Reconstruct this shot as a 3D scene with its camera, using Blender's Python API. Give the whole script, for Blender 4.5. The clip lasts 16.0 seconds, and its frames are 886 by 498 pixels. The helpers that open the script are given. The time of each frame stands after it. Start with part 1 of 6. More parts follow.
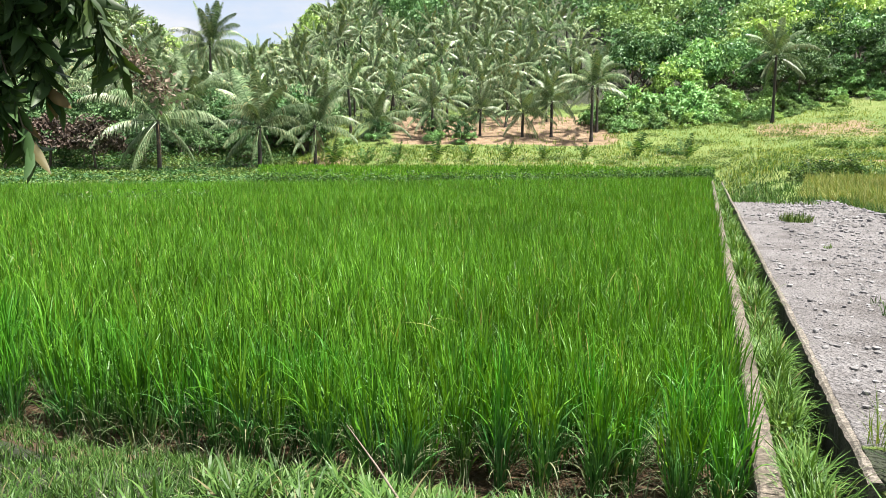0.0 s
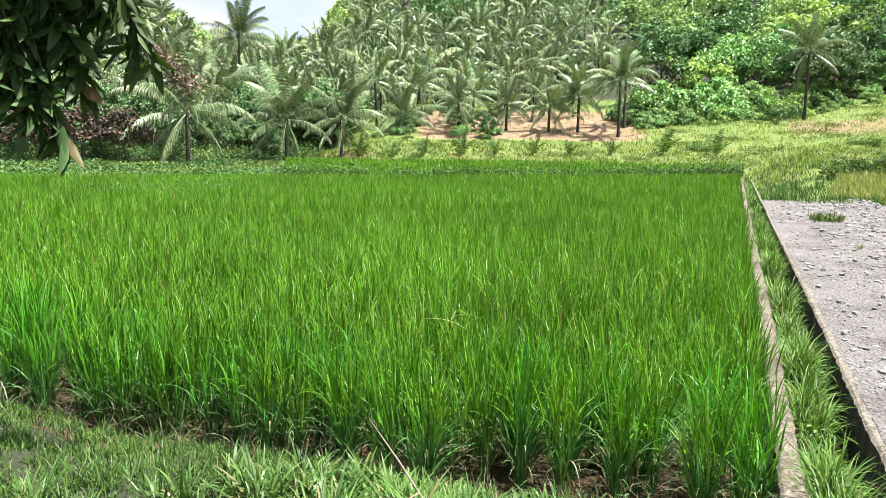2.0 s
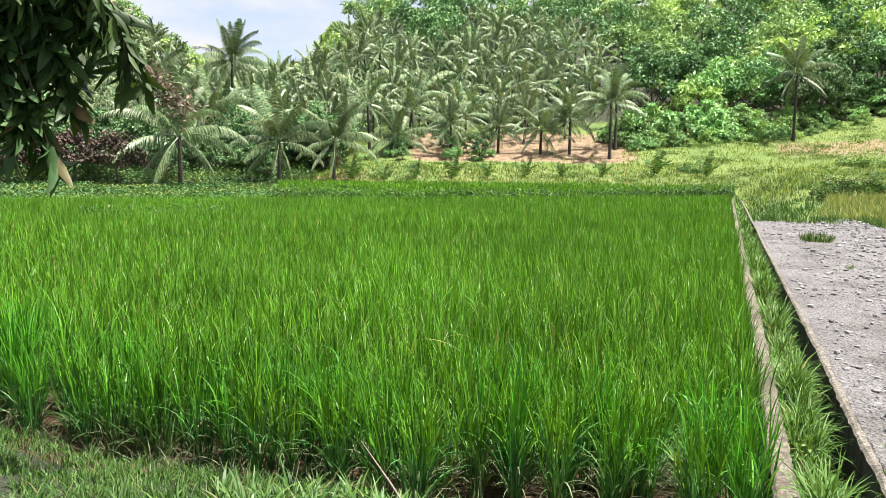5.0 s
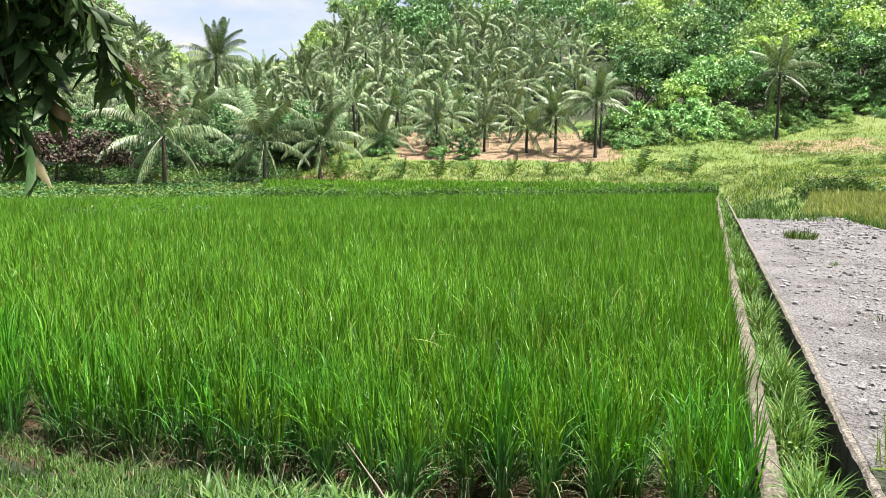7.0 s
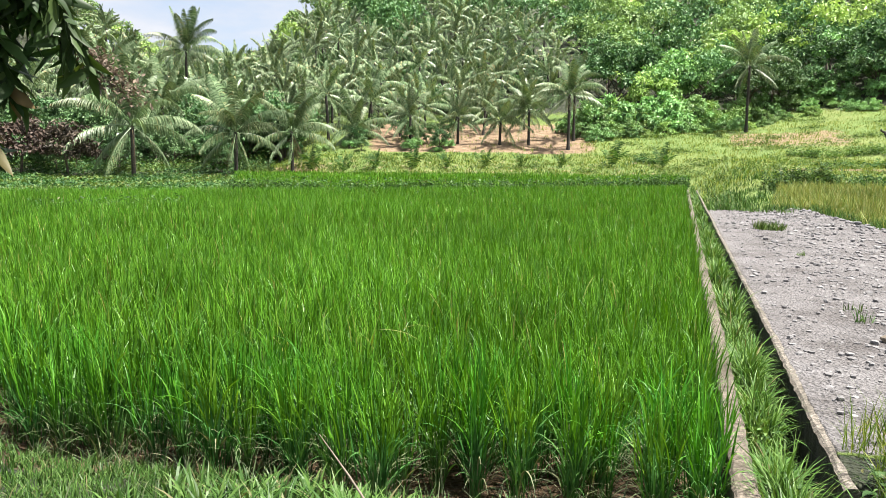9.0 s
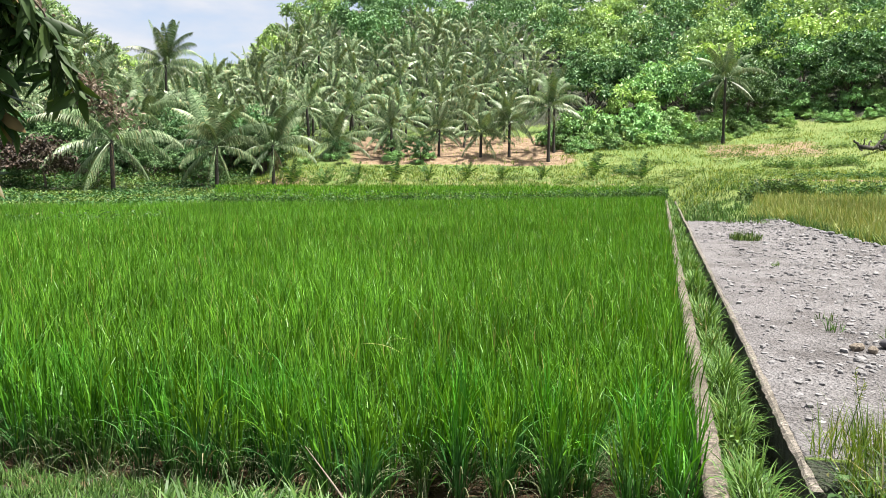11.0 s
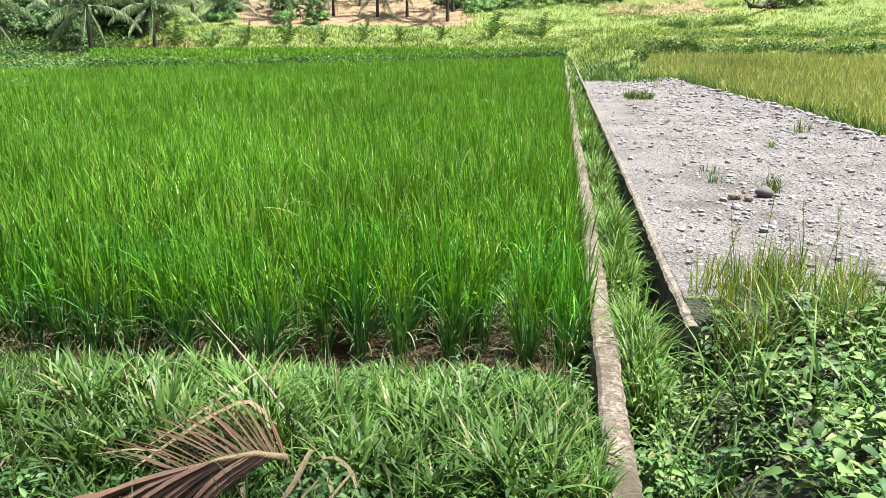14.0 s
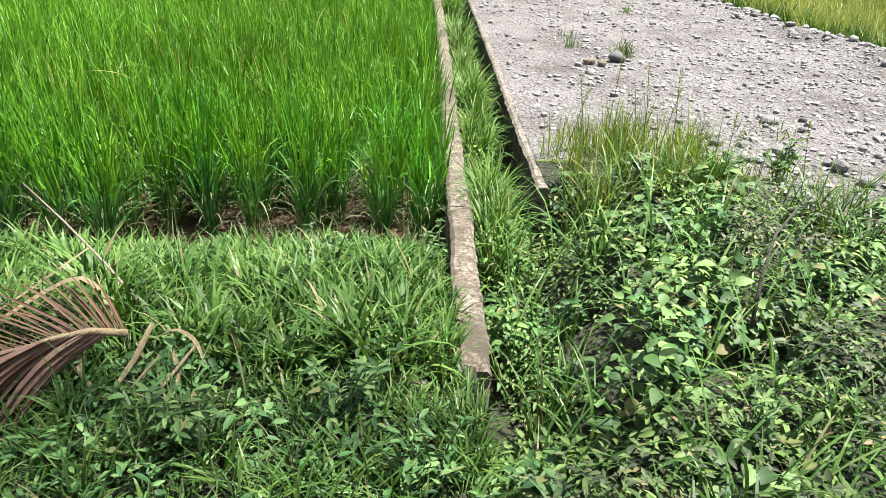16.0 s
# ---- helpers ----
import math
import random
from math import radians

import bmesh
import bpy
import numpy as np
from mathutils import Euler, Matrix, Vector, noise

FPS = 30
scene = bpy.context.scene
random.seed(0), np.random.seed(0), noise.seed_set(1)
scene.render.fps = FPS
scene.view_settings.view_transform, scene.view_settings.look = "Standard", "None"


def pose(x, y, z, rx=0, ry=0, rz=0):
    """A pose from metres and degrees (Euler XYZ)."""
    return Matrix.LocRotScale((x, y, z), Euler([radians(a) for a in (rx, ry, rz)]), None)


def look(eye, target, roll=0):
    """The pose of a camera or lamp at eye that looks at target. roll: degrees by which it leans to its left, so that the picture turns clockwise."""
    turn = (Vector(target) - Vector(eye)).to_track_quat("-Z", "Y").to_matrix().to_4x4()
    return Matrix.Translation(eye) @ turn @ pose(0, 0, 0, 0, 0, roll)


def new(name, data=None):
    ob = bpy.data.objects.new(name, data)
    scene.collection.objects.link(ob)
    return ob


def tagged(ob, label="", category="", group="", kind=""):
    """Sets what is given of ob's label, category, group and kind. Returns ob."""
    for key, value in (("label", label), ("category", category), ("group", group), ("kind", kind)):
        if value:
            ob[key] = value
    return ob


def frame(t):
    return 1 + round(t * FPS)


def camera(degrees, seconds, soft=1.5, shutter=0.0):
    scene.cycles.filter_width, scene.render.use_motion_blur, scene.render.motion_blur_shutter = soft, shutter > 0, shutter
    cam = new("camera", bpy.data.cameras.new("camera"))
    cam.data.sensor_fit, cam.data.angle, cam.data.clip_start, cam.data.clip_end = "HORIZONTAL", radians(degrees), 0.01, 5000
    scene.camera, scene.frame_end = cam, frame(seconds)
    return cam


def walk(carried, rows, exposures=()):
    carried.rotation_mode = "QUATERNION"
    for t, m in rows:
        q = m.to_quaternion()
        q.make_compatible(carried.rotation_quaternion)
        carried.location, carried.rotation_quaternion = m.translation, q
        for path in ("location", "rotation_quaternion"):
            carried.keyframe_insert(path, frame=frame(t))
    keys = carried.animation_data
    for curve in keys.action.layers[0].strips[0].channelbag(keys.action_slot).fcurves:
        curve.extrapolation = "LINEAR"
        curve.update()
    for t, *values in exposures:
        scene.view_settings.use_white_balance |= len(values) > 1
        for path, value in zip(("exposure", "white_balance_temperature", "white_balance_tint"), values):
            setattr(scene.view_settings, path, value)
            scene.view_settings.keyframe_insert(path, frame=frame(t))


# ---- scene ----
cam = camera(61.9, 16.0, 0.6)
PATH = [
    (0, (-0.08, 0.141, 1.57), (-0.744, 2.01, 1.31), 0.3),
    (0.5, (-0.081, 0.15, 1.575), (-0.773, 2.007, 1.309), 0.5),
    (1, (-0.083, 0.148, 1.569), (-0.795, 1.998, 1.303), 0.9),
    (1.5, (-0.083, 0.148, 1.576), (-0.808, 1.986, 1.267), 0.9),
    (2, (-0.073, 0.126, 1.587), (-0.798, 1.97, 1.311), 0.8),
    (2.5, (-0.07, 0.14, 1.58), (-0.768, 1.998, 1.33), 0.7),
    (3, (-0.067, 0.128, 1.578), (-0.757, 1.992, 1.355), 0.9),
    (3.5, (-0.07, 0.123, 1.582), (-0.758, 1.987, 1.359), 0.8),
    (4, (-0.068, 0.115, 1.58), (-0.785, 1.969, 1.362), 0.7),
    (6.5, (-0.083, 0.185, 1.562), (-0.767, 2.051, 1.347), 0.6),
    (7, (-0.081, 0.17, 1.57), (-0.757, 2.04, 1.351), 0.5),
    (7.5, (-0.077, 0.167, 1.573), (-0.747, 2.039, 1.36), 0.2),
    (8, (-0.078, 0.178, 1.568), (-0.736, 2.055, 1.363), 0.4),
    (8.5, (-0.087, 0.185, 1.565), (-0.741, 2.062, 1.342), 0.6),
    (9, (-0.084, 0.194, 1.552), (-0.692, 2.084, 1.313), 0.6),
    (11.5, (-0.039, 0.059, 1.595), (-0.585, 1.972, 1.391), 0.4),
    (12, (-0.039, 0.057, 1.594), (-0.554, 1.977, 1.371), 0.4),
    (12.5, (-0.039, 0.068, 1.594), (-0.536, 1.987, 1.329), 0.0),
    (13, (-0.045, 0.085, 1.566), (-0.548, 1.991, 1.229), 0.4),
    (13.5, (-0.035, 0.103, 1.55), (-0.442, 2.013, 1.117), 0.2),
    (14, (-0.014, 0.116, 1.532), (-0.307, 2.013, 0.973), 0.0),
    (14.5, (0.009, 0.117, 1.525), (-0.131, 2.015, 0.91), 0.4),
    (15, (0.025, 0.133, 1.515), (0.022, 2.007, 0.819), 0.8),
    (15.5, (0.033, 0.152, 1.51), (0.146, 1.995, 0.742), 2.0),
    (16, (0.055, 0.158, 1.493), (0.128, 1.954, 0.616), 2.6),
]
walk(cam, [(t, look(eye, target, roll)) for t, eye, target, roll in PATH],
     [(0.0, 1.88), (1.0, 1.93), (1.5, 2.17), (2.0, 2.09), (2.5, 1.97), (4.0, 1.92), (9.0, 1.88), (12.5, 1.78), (13.0, 1.92), (14.0, 2.10), (15.0, 2.15), (16.0, 2.13)])

# ---- world, sun, exposure ----
SUN_AZ, SUN_EL = 82.0, 70.0          # degrees: azimuth from +y towards +x, elevation
world = bpy.data.worlds.new("sky")
scene.world = world
world.use_nodes = True
wn, wl = world.node_tree.nodes, world.node_tree.links
wn.clear()
w_out = wn.new("ShaderNodeOutputWorld")
w_bg = wn.new("ShaderNodeBackground")
w_sky = wn.new("ShaderNodeTexSky")
w_sky.sky_type = "NISHITA"
w_sky.sun_disc = False
w_sky.sun_elevation, w_sky.sun_rotation = radians(SUN_EL), radians(SUN_AZ)
w_co = wn.new("ShaderNodeTexCoord")
w_map = wn.new("ShaderNodeMapping")
w_map.inputs["Scale"].default_value = (1.0, 1.0, 3.2)
w_noise = wn.new("ShaderNodeTexNoise")
w_noise.inputs["Scale"].default_value = 2.3
w_noise.inputs["Detail"].default_value = 7
w_noise.inputs["Roughness"].default_value = 0.55
w_ramp = wn.new("ShaderNodeValToRGB")
w_ramp.color_ramp.elements[0].position = 0.28
w_ramp.color_ramp.elements[1].position = 0.52
w_tone = wn.new("ShaderNodeValToRGB")
w_tone.color_ramp.elements[0].position, w_tone.color_ramp.elements[0].color = 0.35, (2.9, 3.2, 3.9, 1)
w_tone.color_ramp.elements[1].position, w_tone.color_ramp.elements[1].color = 0.66, (4.9, 5.0, 5.2, 1)
w_mix = wn.new("ShaderNodeMix")
w_mix.data_type = "RGBA"
wl.new(w_co.outputs["Generated"], w_map.inputs["Vector"])
wl.new(w_map.outputs["Vector"], w_noise.inputs["Vector"])
wl.new(w_noise.outputs["Fac"], w_ramp.inputs["Fac"])
wl.new(w_noise.outputs["Fac"], w_tone.inputs["Fac"])
wl.new(w_ramp.outputs["Color"], w_mix.inputs["Factor"])
wl.new(w_sky.outputs["Color"], w_mix.inputs["A"])
wl.new(w_tone.outputs["Color"], w_mix.inputs["B"])
wl.new(w_mix.outputs["Result"], w_bg.inputs["Color"])
wl.new(w_bg.outputs["Background"], w_out.inputs["Surface"])
w_bg.inputs["Strength"].default_value = 0.058

sun = new("sun", bpy.data.lights.new("sun", "SUN"))
sun.data.energy, sun.data.angle, sun.data.color = 5.0, radians(2.5), (1.0, 0.955, 0.87)
_e, _a = radians(SUN_EL), radians(SUN_AZ)
sun.matrix_world = look((50 * math.sin(_a) * math.cos(_e), 50 * math.cos(_a) * math.cos(_e), 50 * math.sin(_e)), (0, 0, 0))

# ---- materials ----


def nodes_of(name):
    m = bpy.data.materials.new(name)
    m.use_nodes = True
    n, l = m.node_tree.nodes, m.node_tree.links
    return m, n, l, n["Principled BSDF"], n["Material Output"]


def noise_node(n, l, scale, detail=4, rough=0.55, vector=None):
    t = n.new("ShaderNodeTexNoise")
    t.inputs["Scale"].default_value, t.inputs["Detail"].default_value, t.inputs["Roughness"].default_value = scale, detail, rough
    if vector is not None:
        l.new(vector, t.inputs["Vector"])
    return t


def ramp_node(n, l, fac, stops):
    r = n.new("ShaderNodeValToRGB")
    while len(r.color_ramp.elements) < len(stops):
        r.color_ramp.elements.new(0.5)
    for e, (p, c) in zip(r.color_ramp.elements, stops):
        e.position, e.color = p, (*c, 1)
    l.new(fac, r.inputs["Fac"])
    return r


def mix_node(n, l, fac, a, b):
    m = n.new("ShaderNodeMix")
    m.data_type = "RGBA"
    for sock, v in ((m.inputs["Factor"], fac), (m.inputs["A"], a), (m.inputs["B"], b)):
        if isinstance(v, (float, int)):
            sock.default_value = v
        elif isinstance(v, tuple):
            sock.default_value = (*v, 1)
        else:
            l.new(v, sock)
    return m.outputs["Result"]


def bump_node(n, l, height, strength, dist, bsdf):
    b = n.new("ShaderNodeBump")
    b.inputs["Strength"].default_value, b.inputs["Distance"].default_value = strength, dist
    l.new(height, b.inputs["Height"])
    l.new(b.outputs["Normal"], bsdf.inputs["Normal"])


def leaf_mat(name, dark, mid, light, rough=0.45, through_light=0.35, tint=(1.25, 1.15, 0.5), patch=0.8, dead=None, dead_at=0.96, tree=False):
    """Leaf: colour varies from leaf to leaf and in large patches; part of the light passes through it."""
    m, n, l, b, out = nodes_of(name)
    geo = n.new("ShaderNodeNewGeometry")
    tc = n.new("ShaderNodeTexCoord")
    info = n.new("ShaderNodeObjectInfo")
    stops = [(0.0, dark), (0.5, mid), (0.93, light)]
    if dead:
        stops = [(0.0, dark), (0.5, mid), (dead_at - 0.03, light), (dead_at, dead)]
    r = ramp_node(n, l, geo.outputs["Random Per Island"], stops)
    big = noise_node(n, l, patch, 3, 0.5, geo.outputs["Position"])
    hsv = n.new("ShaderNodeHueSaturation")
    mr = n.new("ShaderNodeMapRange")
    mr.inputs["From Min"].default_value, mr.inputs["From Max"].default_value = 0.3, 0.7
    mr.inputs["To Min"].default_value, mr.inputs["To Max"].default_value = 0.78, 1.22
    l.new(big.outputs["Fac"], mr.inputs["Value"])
    mr2 = n.new("ShaderNodeMapRange")
    mr2.inputs["To Min"].default_value, mr2.inputs["To Max"].default_value = 0.482, 0.516
    l.new(info.outputs["Random"], mr2.inputs["Value"])
    l.new(mr2.outputs["Result"], hsv.inputs["Hue"])
    mr3 = n.new("ShaderNodeMapRange")
    mr3.inputs["To Min"].default_value, mr3.inputs["To Max"].default_value = 0.75, 1.35
    frac = n.new("ShaderNodeMath")
    frac.operation = "FRACT"
    mul7 = n.new("ShaderNodeMath")
    mul7.operation = "MULTIPLY"
    mul7.inputs[1].default_value = 7.0
    l.new(info.outputs["Random"], mul7.inputs[0])
    l.new(mul7.outputs["Value"], frac.inputs[0])
    l.new(frac.outputs["Value"], mr3.inputs["Value"])
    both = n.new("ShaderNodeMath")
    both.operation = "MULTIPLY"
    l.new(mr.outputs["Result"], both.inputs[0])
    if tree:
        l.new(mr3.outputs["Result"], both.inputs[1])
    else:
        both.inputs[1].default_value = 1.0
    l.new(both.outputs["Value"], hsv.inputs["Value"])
    l.new(r.outputs["Color"], hsv.inputs["Color"])
    l.new(hsv.outputs["Color"], b.inputs["Base Color"])
    b.inputs["Roughness"].default_value = rough
    b.inputs["Specular IOR Level"].default_value = 0.22
    tr = n.new("ShaderNodeBsdfTranslucent")
    tint_mix = n.new("ShaderNodeMix")
    tint_mix.data_type, tint_mix.blend_type = "RGBA", "MULTIPLY"
    tint_mix.inputs["Factor"].default_value = 1.0
    tint_mix.inputs["B"].default_value = (*tint, 1)
    l.new(hsv.outputs["Color"], tint_mix.inputs["A"])
    l.new(tint_mix.outputs["Result"], tr.inputs["Color"])
    ms = n.new("ShaderNodeMixShader")
    ms.inputs["Fac"].default_value = through_light
    l.new(b.outputs["BSDF"], ms.inputs[1])
    l.new(tr.outputs["BSDF"], ms.inputs[2])
    l.new(ms.outputs["Shader"], out.inputs["Surface"])
    return m


M_RICE = leaf_mat("rice_leaf", (0.030, 0.108, 0.009), (0.060, 0.192, 0.012), (0.102, 0.258, 0.020), 0.44, 0.24, (1.2, 1.15, 0.3), 0.35, (0.23, 0.23, 0.07), 0.992)
M_RICE_STEM = leaf_mat("rice_sheath", (0.030, 0.095, 0.022), (0.060, 0.165, 0.036), (0.105, 0.235, 0.066), 0.42, 0.2, (1.15, 1.15, 0.4), 0.35)
M_RICE_OLD = leaf_mat("rice_leaf_old", (0.05, 0.085, 0.032), (0.115, 0.150, 0.070), (0.23, 0.245, 0.150), 0.5, 0.2)
M_GRASS = leaf_mat("grass_leaf", (0.021, 0.050, 0.010), (0.048, 0.104, 0.019), (0.096, 0.160, 0.038), 0.46, 0.20, (1.15, 1.15, 0.5), 1.2, (0.15, 0.135, 0.07), 0.98)
M_CHANNEL = leaf_mat("channel_leaf", (0.026, 0.078, 0.014), (0.060, 0.145, 0.027), (0.118, 0.212, 0.050), 0.46, 0.22, (1.15, 1.15, 0.5), 1.2, (0.17, 0.145, 0.075), 0.98)
M_TUFT = leaf_mat("young_grass_leaf", (0.04, 0.093, 0.012), (0.09, 0.164, 0.022), (0.161, 0.223, 0.046), 0.5, 0.28, (1.2, 1.15, 0.45), 1.2, (0.248, 0.211, 0.099), 0.97)
M_WEED = leaf_mat("weed_leaf", (0.016, 0.046, 0.014), (0.050, 0.112, 0.034), (0.118, 0.200, 0.068), 0.55, 0.22, (1.2, 1.2, 0.5), 1.5, (0.11, 0.115, 0.045), 0.985)
M_WEED_LIGHT = leaf_mat("light_weed_leaf", (0.030, 0.070, 0.018), (0.074, 0.148, 0.040), (0.142, 0.222, 0.070), 0.55, 0.25, (1.2, 1.2, 0.5), 1.5, (0.14, 0.135, 0.05), 0.985)
M_WEED_DARK = leaf_mat("purplish_weed_leaf", (0.018, 0.026, 0.014), (0.044, 0.058, 0.028), (0.082, 0.100, 0.046), 0.55, 0.15, (1.2, 1.1, 0.6), 1.5, (0.15, 0.11, 0.06), 0.95)
M_MEADOW = leaf_mat("meadow_leaf", (0.070, 0.140, 0.022), (0.140, 0.205, 0.036), (0.220, 0.245, 0.066), 0.6, 0.3, (1.2, 1.15, 0.5), 0.2)
M_DRYGRASS = leaf_mat("ripening_grass", (0.105, 0.155, 0.030), (0.185, 0.215, 0.056), (0.265, 0.260, 0.095), 0.6, 0.3, (1.15, 1.05, 0.6), 0.25)
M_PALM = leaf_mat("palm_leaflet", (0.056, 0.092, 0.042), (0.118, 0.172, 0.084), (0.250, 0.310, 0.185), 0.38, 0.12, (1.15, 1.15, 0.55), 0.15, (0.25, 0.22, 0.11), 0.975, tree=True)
M_PALM_DEAD = leaf_mat("palm_leaflet_dead", (0.099, 0.062, 0.031), (0.155, 0.105, 0.062), (0.211, 0.155, 0.099), 0.6, 0.15, (1.1, 1.0, 0.7))
M_TREE_A = leaf_mat("tree_leaf_bright", (0.105, 0.205, 0.066), (0.185, 0.325, 0.118), (0.280, 0.430, 0.190), 0.48, 0.18, (1.15, 1.15, 0.6), 0.12, tree=True)
M_TREE_B = leaf_mat("tree_leaf_dark", (0.036, 0.084, 0.032), (0.070, 0.142, 0.054), (0.132, 0.222, 0.094), 0.48, 0.12, (1.15, 1.15, 0.6), 0.12, tree=True)
M_TREE_C = leaf_mat("tree_leaf_yellow_green", (0.130, 0.225, 0.060), (0.215, 0.340, 0.105), (0.300, 0.425, 0.165), 0.48, 0.22, (1.15, 1.15, 0.6), 0.12, tree=True)
M_RUST = leaf_mat("rusty_leaf", (0.034, 0.027, 0.022), (0.062, 0.048, 0.037), (0.118, 0.09, 0.068), 0.6, 0.12, (1.1, 1.0, 0.8))
M_SPRAY = leaf_mat("withered_flower", (0.085, 0.062, 0.050), (0.160, 0.120, 0.095), (0.260, 0.205, 0.165), 0.6, 0.15, (1.1, 1.0, 0.8))
M_MANGO = leaf_mat("hanging_leaf", (0.020, 0.042, 0.015), (0.036, 0.072, 0.023), (0.070, 0.115, 0.038), 0.5, 0.18, (1.25, 1.2, 0.4), 3.0, (0.13, 0.09, 0.045), 0.975)


def bark_mat(name, a, b_, scale=14.0, ring=0.0):
    m, n, l, b, out = nodes_of(name)
    tc = n.new("ShaderNodeTexCoord")
    mp = n.new("ShaderNodeMapping")
    mp.inputs["Scale"].default_value = (1, 1, 0.35) if not ring else (0.4, 0.4, 2.2)
    l.new(tc.outputs["Object"], mp.inputs["Vector"])
    t = noise_node(n, l, scale, 5, 0.65, mp.outputs["Vector"])
    t2 = noise_node(n, l, 1.3, 3, 0.5, tc.outputs["Object"])
    r = ramp_node(n, l, t.outputs["Fac"], [(0.3, a), (0.7, b_)])
    c = mix_node(n, l, t2.outputs["Fac"], r.outputs["Color"], tuple(0.6 * v for v in b_))
    l.new(c, b.inputs["Base Color"])
    b.inputs["Roughness"].default_value = 0.9
    bump_node(n, l, t.outputs["Fac"], 0.7, 0.03, b)
    return m


M_PALM_TRUNK = bark_mat("palm_trunk", (0.013, 0.011, 0.009), (0.046, 0.039, 0.032), 9.0, 1.0)
M_BARK = bark_mat("bark", (0.048, 0.037, 0.027), (0.15, 0.122, 0.095))
M_DEADWOOD = bark_mat("dead_wood", (0.068, 0.051, 0.037), (0.231, 0.19, 0.15))
M_DRY_RIB = bark_mat("dry_frond_rib", (0.15, 0.105, 0.054), (0.292, 0.235, 0.139), 20)


def straw_mat(name="dry_frond_leaflet", k=1.0):
    m, n, l, b, out = nodes_of(name)
    geo = n.new("ShaderNodeNewGeometry")
    t = noise_node(n, l, 30, 4, 0.6, geo.outputs["Position"])
    r = ramp_node(n, l, geo.outputs["Random Per Island"], [(0.0, (0.13 * k, 0.055 * k, 0.03 * k)), (0.45, (0.235 * k, 0.115 * k, 0.07 * k)), (0.8, (0.32 * k, 0.195 * k, 0.13 * k)), (1.0, (0.44 * k, 0.33 * k, 0.20 * k))])
    c = mix_node(n, l, t.outputs["Fac"], r.outputs["Color"], (0.19 * k, 0.10 * k, 0.06 * k))
    l.new(c, b.inputs["Base Color"])
    b.inputs["Roughness"].default_value = 0.5
    return m


M_STRAW = straw_mat(k=0.52)
M_STRAW_DARK = straw_mat("dark_dry_leaflet", 0.34)


def concrete_mat(name, base, dirt, moss, moss_at=0.56):
    m, n, l, b, out = nodes_of(name)
    tc = n.new("ShaderNodeNewGeometry")
    fine = noise_node(n, l, 46, 6, 0.75, tc.outputs["Position"])
    mid = noise_node(n, l, 13, 6, 0.72, tc.outputs["Position"])
    big = noise_node(n, l, 2.3, 6, 0.72, tc.outputs["Position"])
    r = ramp_node(n, l, mid.outputs["Fac"], [(0.32, dirt), (0.6, base)])
    sp = ramp_node(n, l, fine.outputs["Fac"], [(0.38, (0.22, 0.20, 0.18)), (0.54, (0.95, 0.93, 0.90)), (0.66, (1.7, 1.65, 1.55))])
    mul = n.new("ShaderNodeMix")
    mul.data_type, mul.blend_type = "RGBA", "MULTIPLY"
    mul.inputs["Factor"].default_value = 1.0
    l.new(r.outputs["Color"], mul.inputs["A"])
    l.new(sp.outputs["Color"], mul.inputs["B"])
    gm = ramp_node(n, l, big.outputs["Fac"], [(moss_at - 0.05, (0, 0, 0)), (moss_at + 0.08, (1, 1, 1))])
    c = mix_node(n, l, gm.outputs["Color"], mul.outputs["Result"], moss)
    l.new(c, b.inputs["Base Color"])
    b.inputs["Roughness"].default_value = 0.92
    bump_node(n, l, fine.outputs["Fac"], 1.0, 0.012, b)
    return m


M_CONC = concrete_mat("old_concrete", (0.184, 0.158, 0.133), (0.058, 0.045, 0.034), (0.051, 0.041, 0.027), 0.53)
M_CONC2 = concrete_mat("stained_concrete", (0.204, 0.184, 0.163), (0.088, 0.076, 0.065), (0.075, 0.063, 0.048), 0.54)
M_CONC_DARK = concrete_mat("dark_concrete", (0.048, 0.042, 0.034), (0.02, 0.018, 0.014), (0.015, 0.014, 0.01), 0.5)


def stone_mat(name="river_stone", lo=(0.061, 0.056, 0.059), mid=(0.167, 0.161, 0.165), hi=(0.326, 0.32, 0.313)):
    m, n, l, b, out = nodes_of(name)
    geo = n.new("ShaderNodeNewGeometry")
    info = n.new("ShaderNodeObjectInfo")
    add = n.new("ShaderNodeMath")
    add.operation = "FRACT"
    add0 = n.new("ShaderNodeMath")
    l.new(geo.outputs["Random Per Island"], add0.inputs[0])
    l.new(info.outputs["Random"], add0.inputs[1])
    l.new(add0.outputs["Value"], add.inputs[0])
    r = ramp_node(n, l, add.outputs["Value"], [(0.0, lo), (0.45, mid), (0.8, tuple(1.2 * v for v in mid)), (1.0, hi)])
    t = noise_node(n, l, 45, 5, 0.65, geo.outputs["Position"])
    c = mix_node(n, l, t.outputs["Fac"], r.outputs["Color"], tuple(0.75 * v for v in mid))
    l.new(c, b.inputs["Base Color"])
    b.inputs["Roughness"].default_value = 0.85
    bump_node(n, l, t.outputs["Fac"], 0.4, 0.01, b)
    return m


M_STONE = stone_mat()
M_STONE_RIM = stone_mat("rim_cobble", (0.048, 0.046, 0.048), (0.122, 0.12, 0.126), (0.231, 0.224, 0.231))
M_STONE_DARK = stone_mat("dark_boulder", (0.048, 0.046, 0.051), (0.075, 0.071, 0.078), (0.116, 0.109, 0.116))


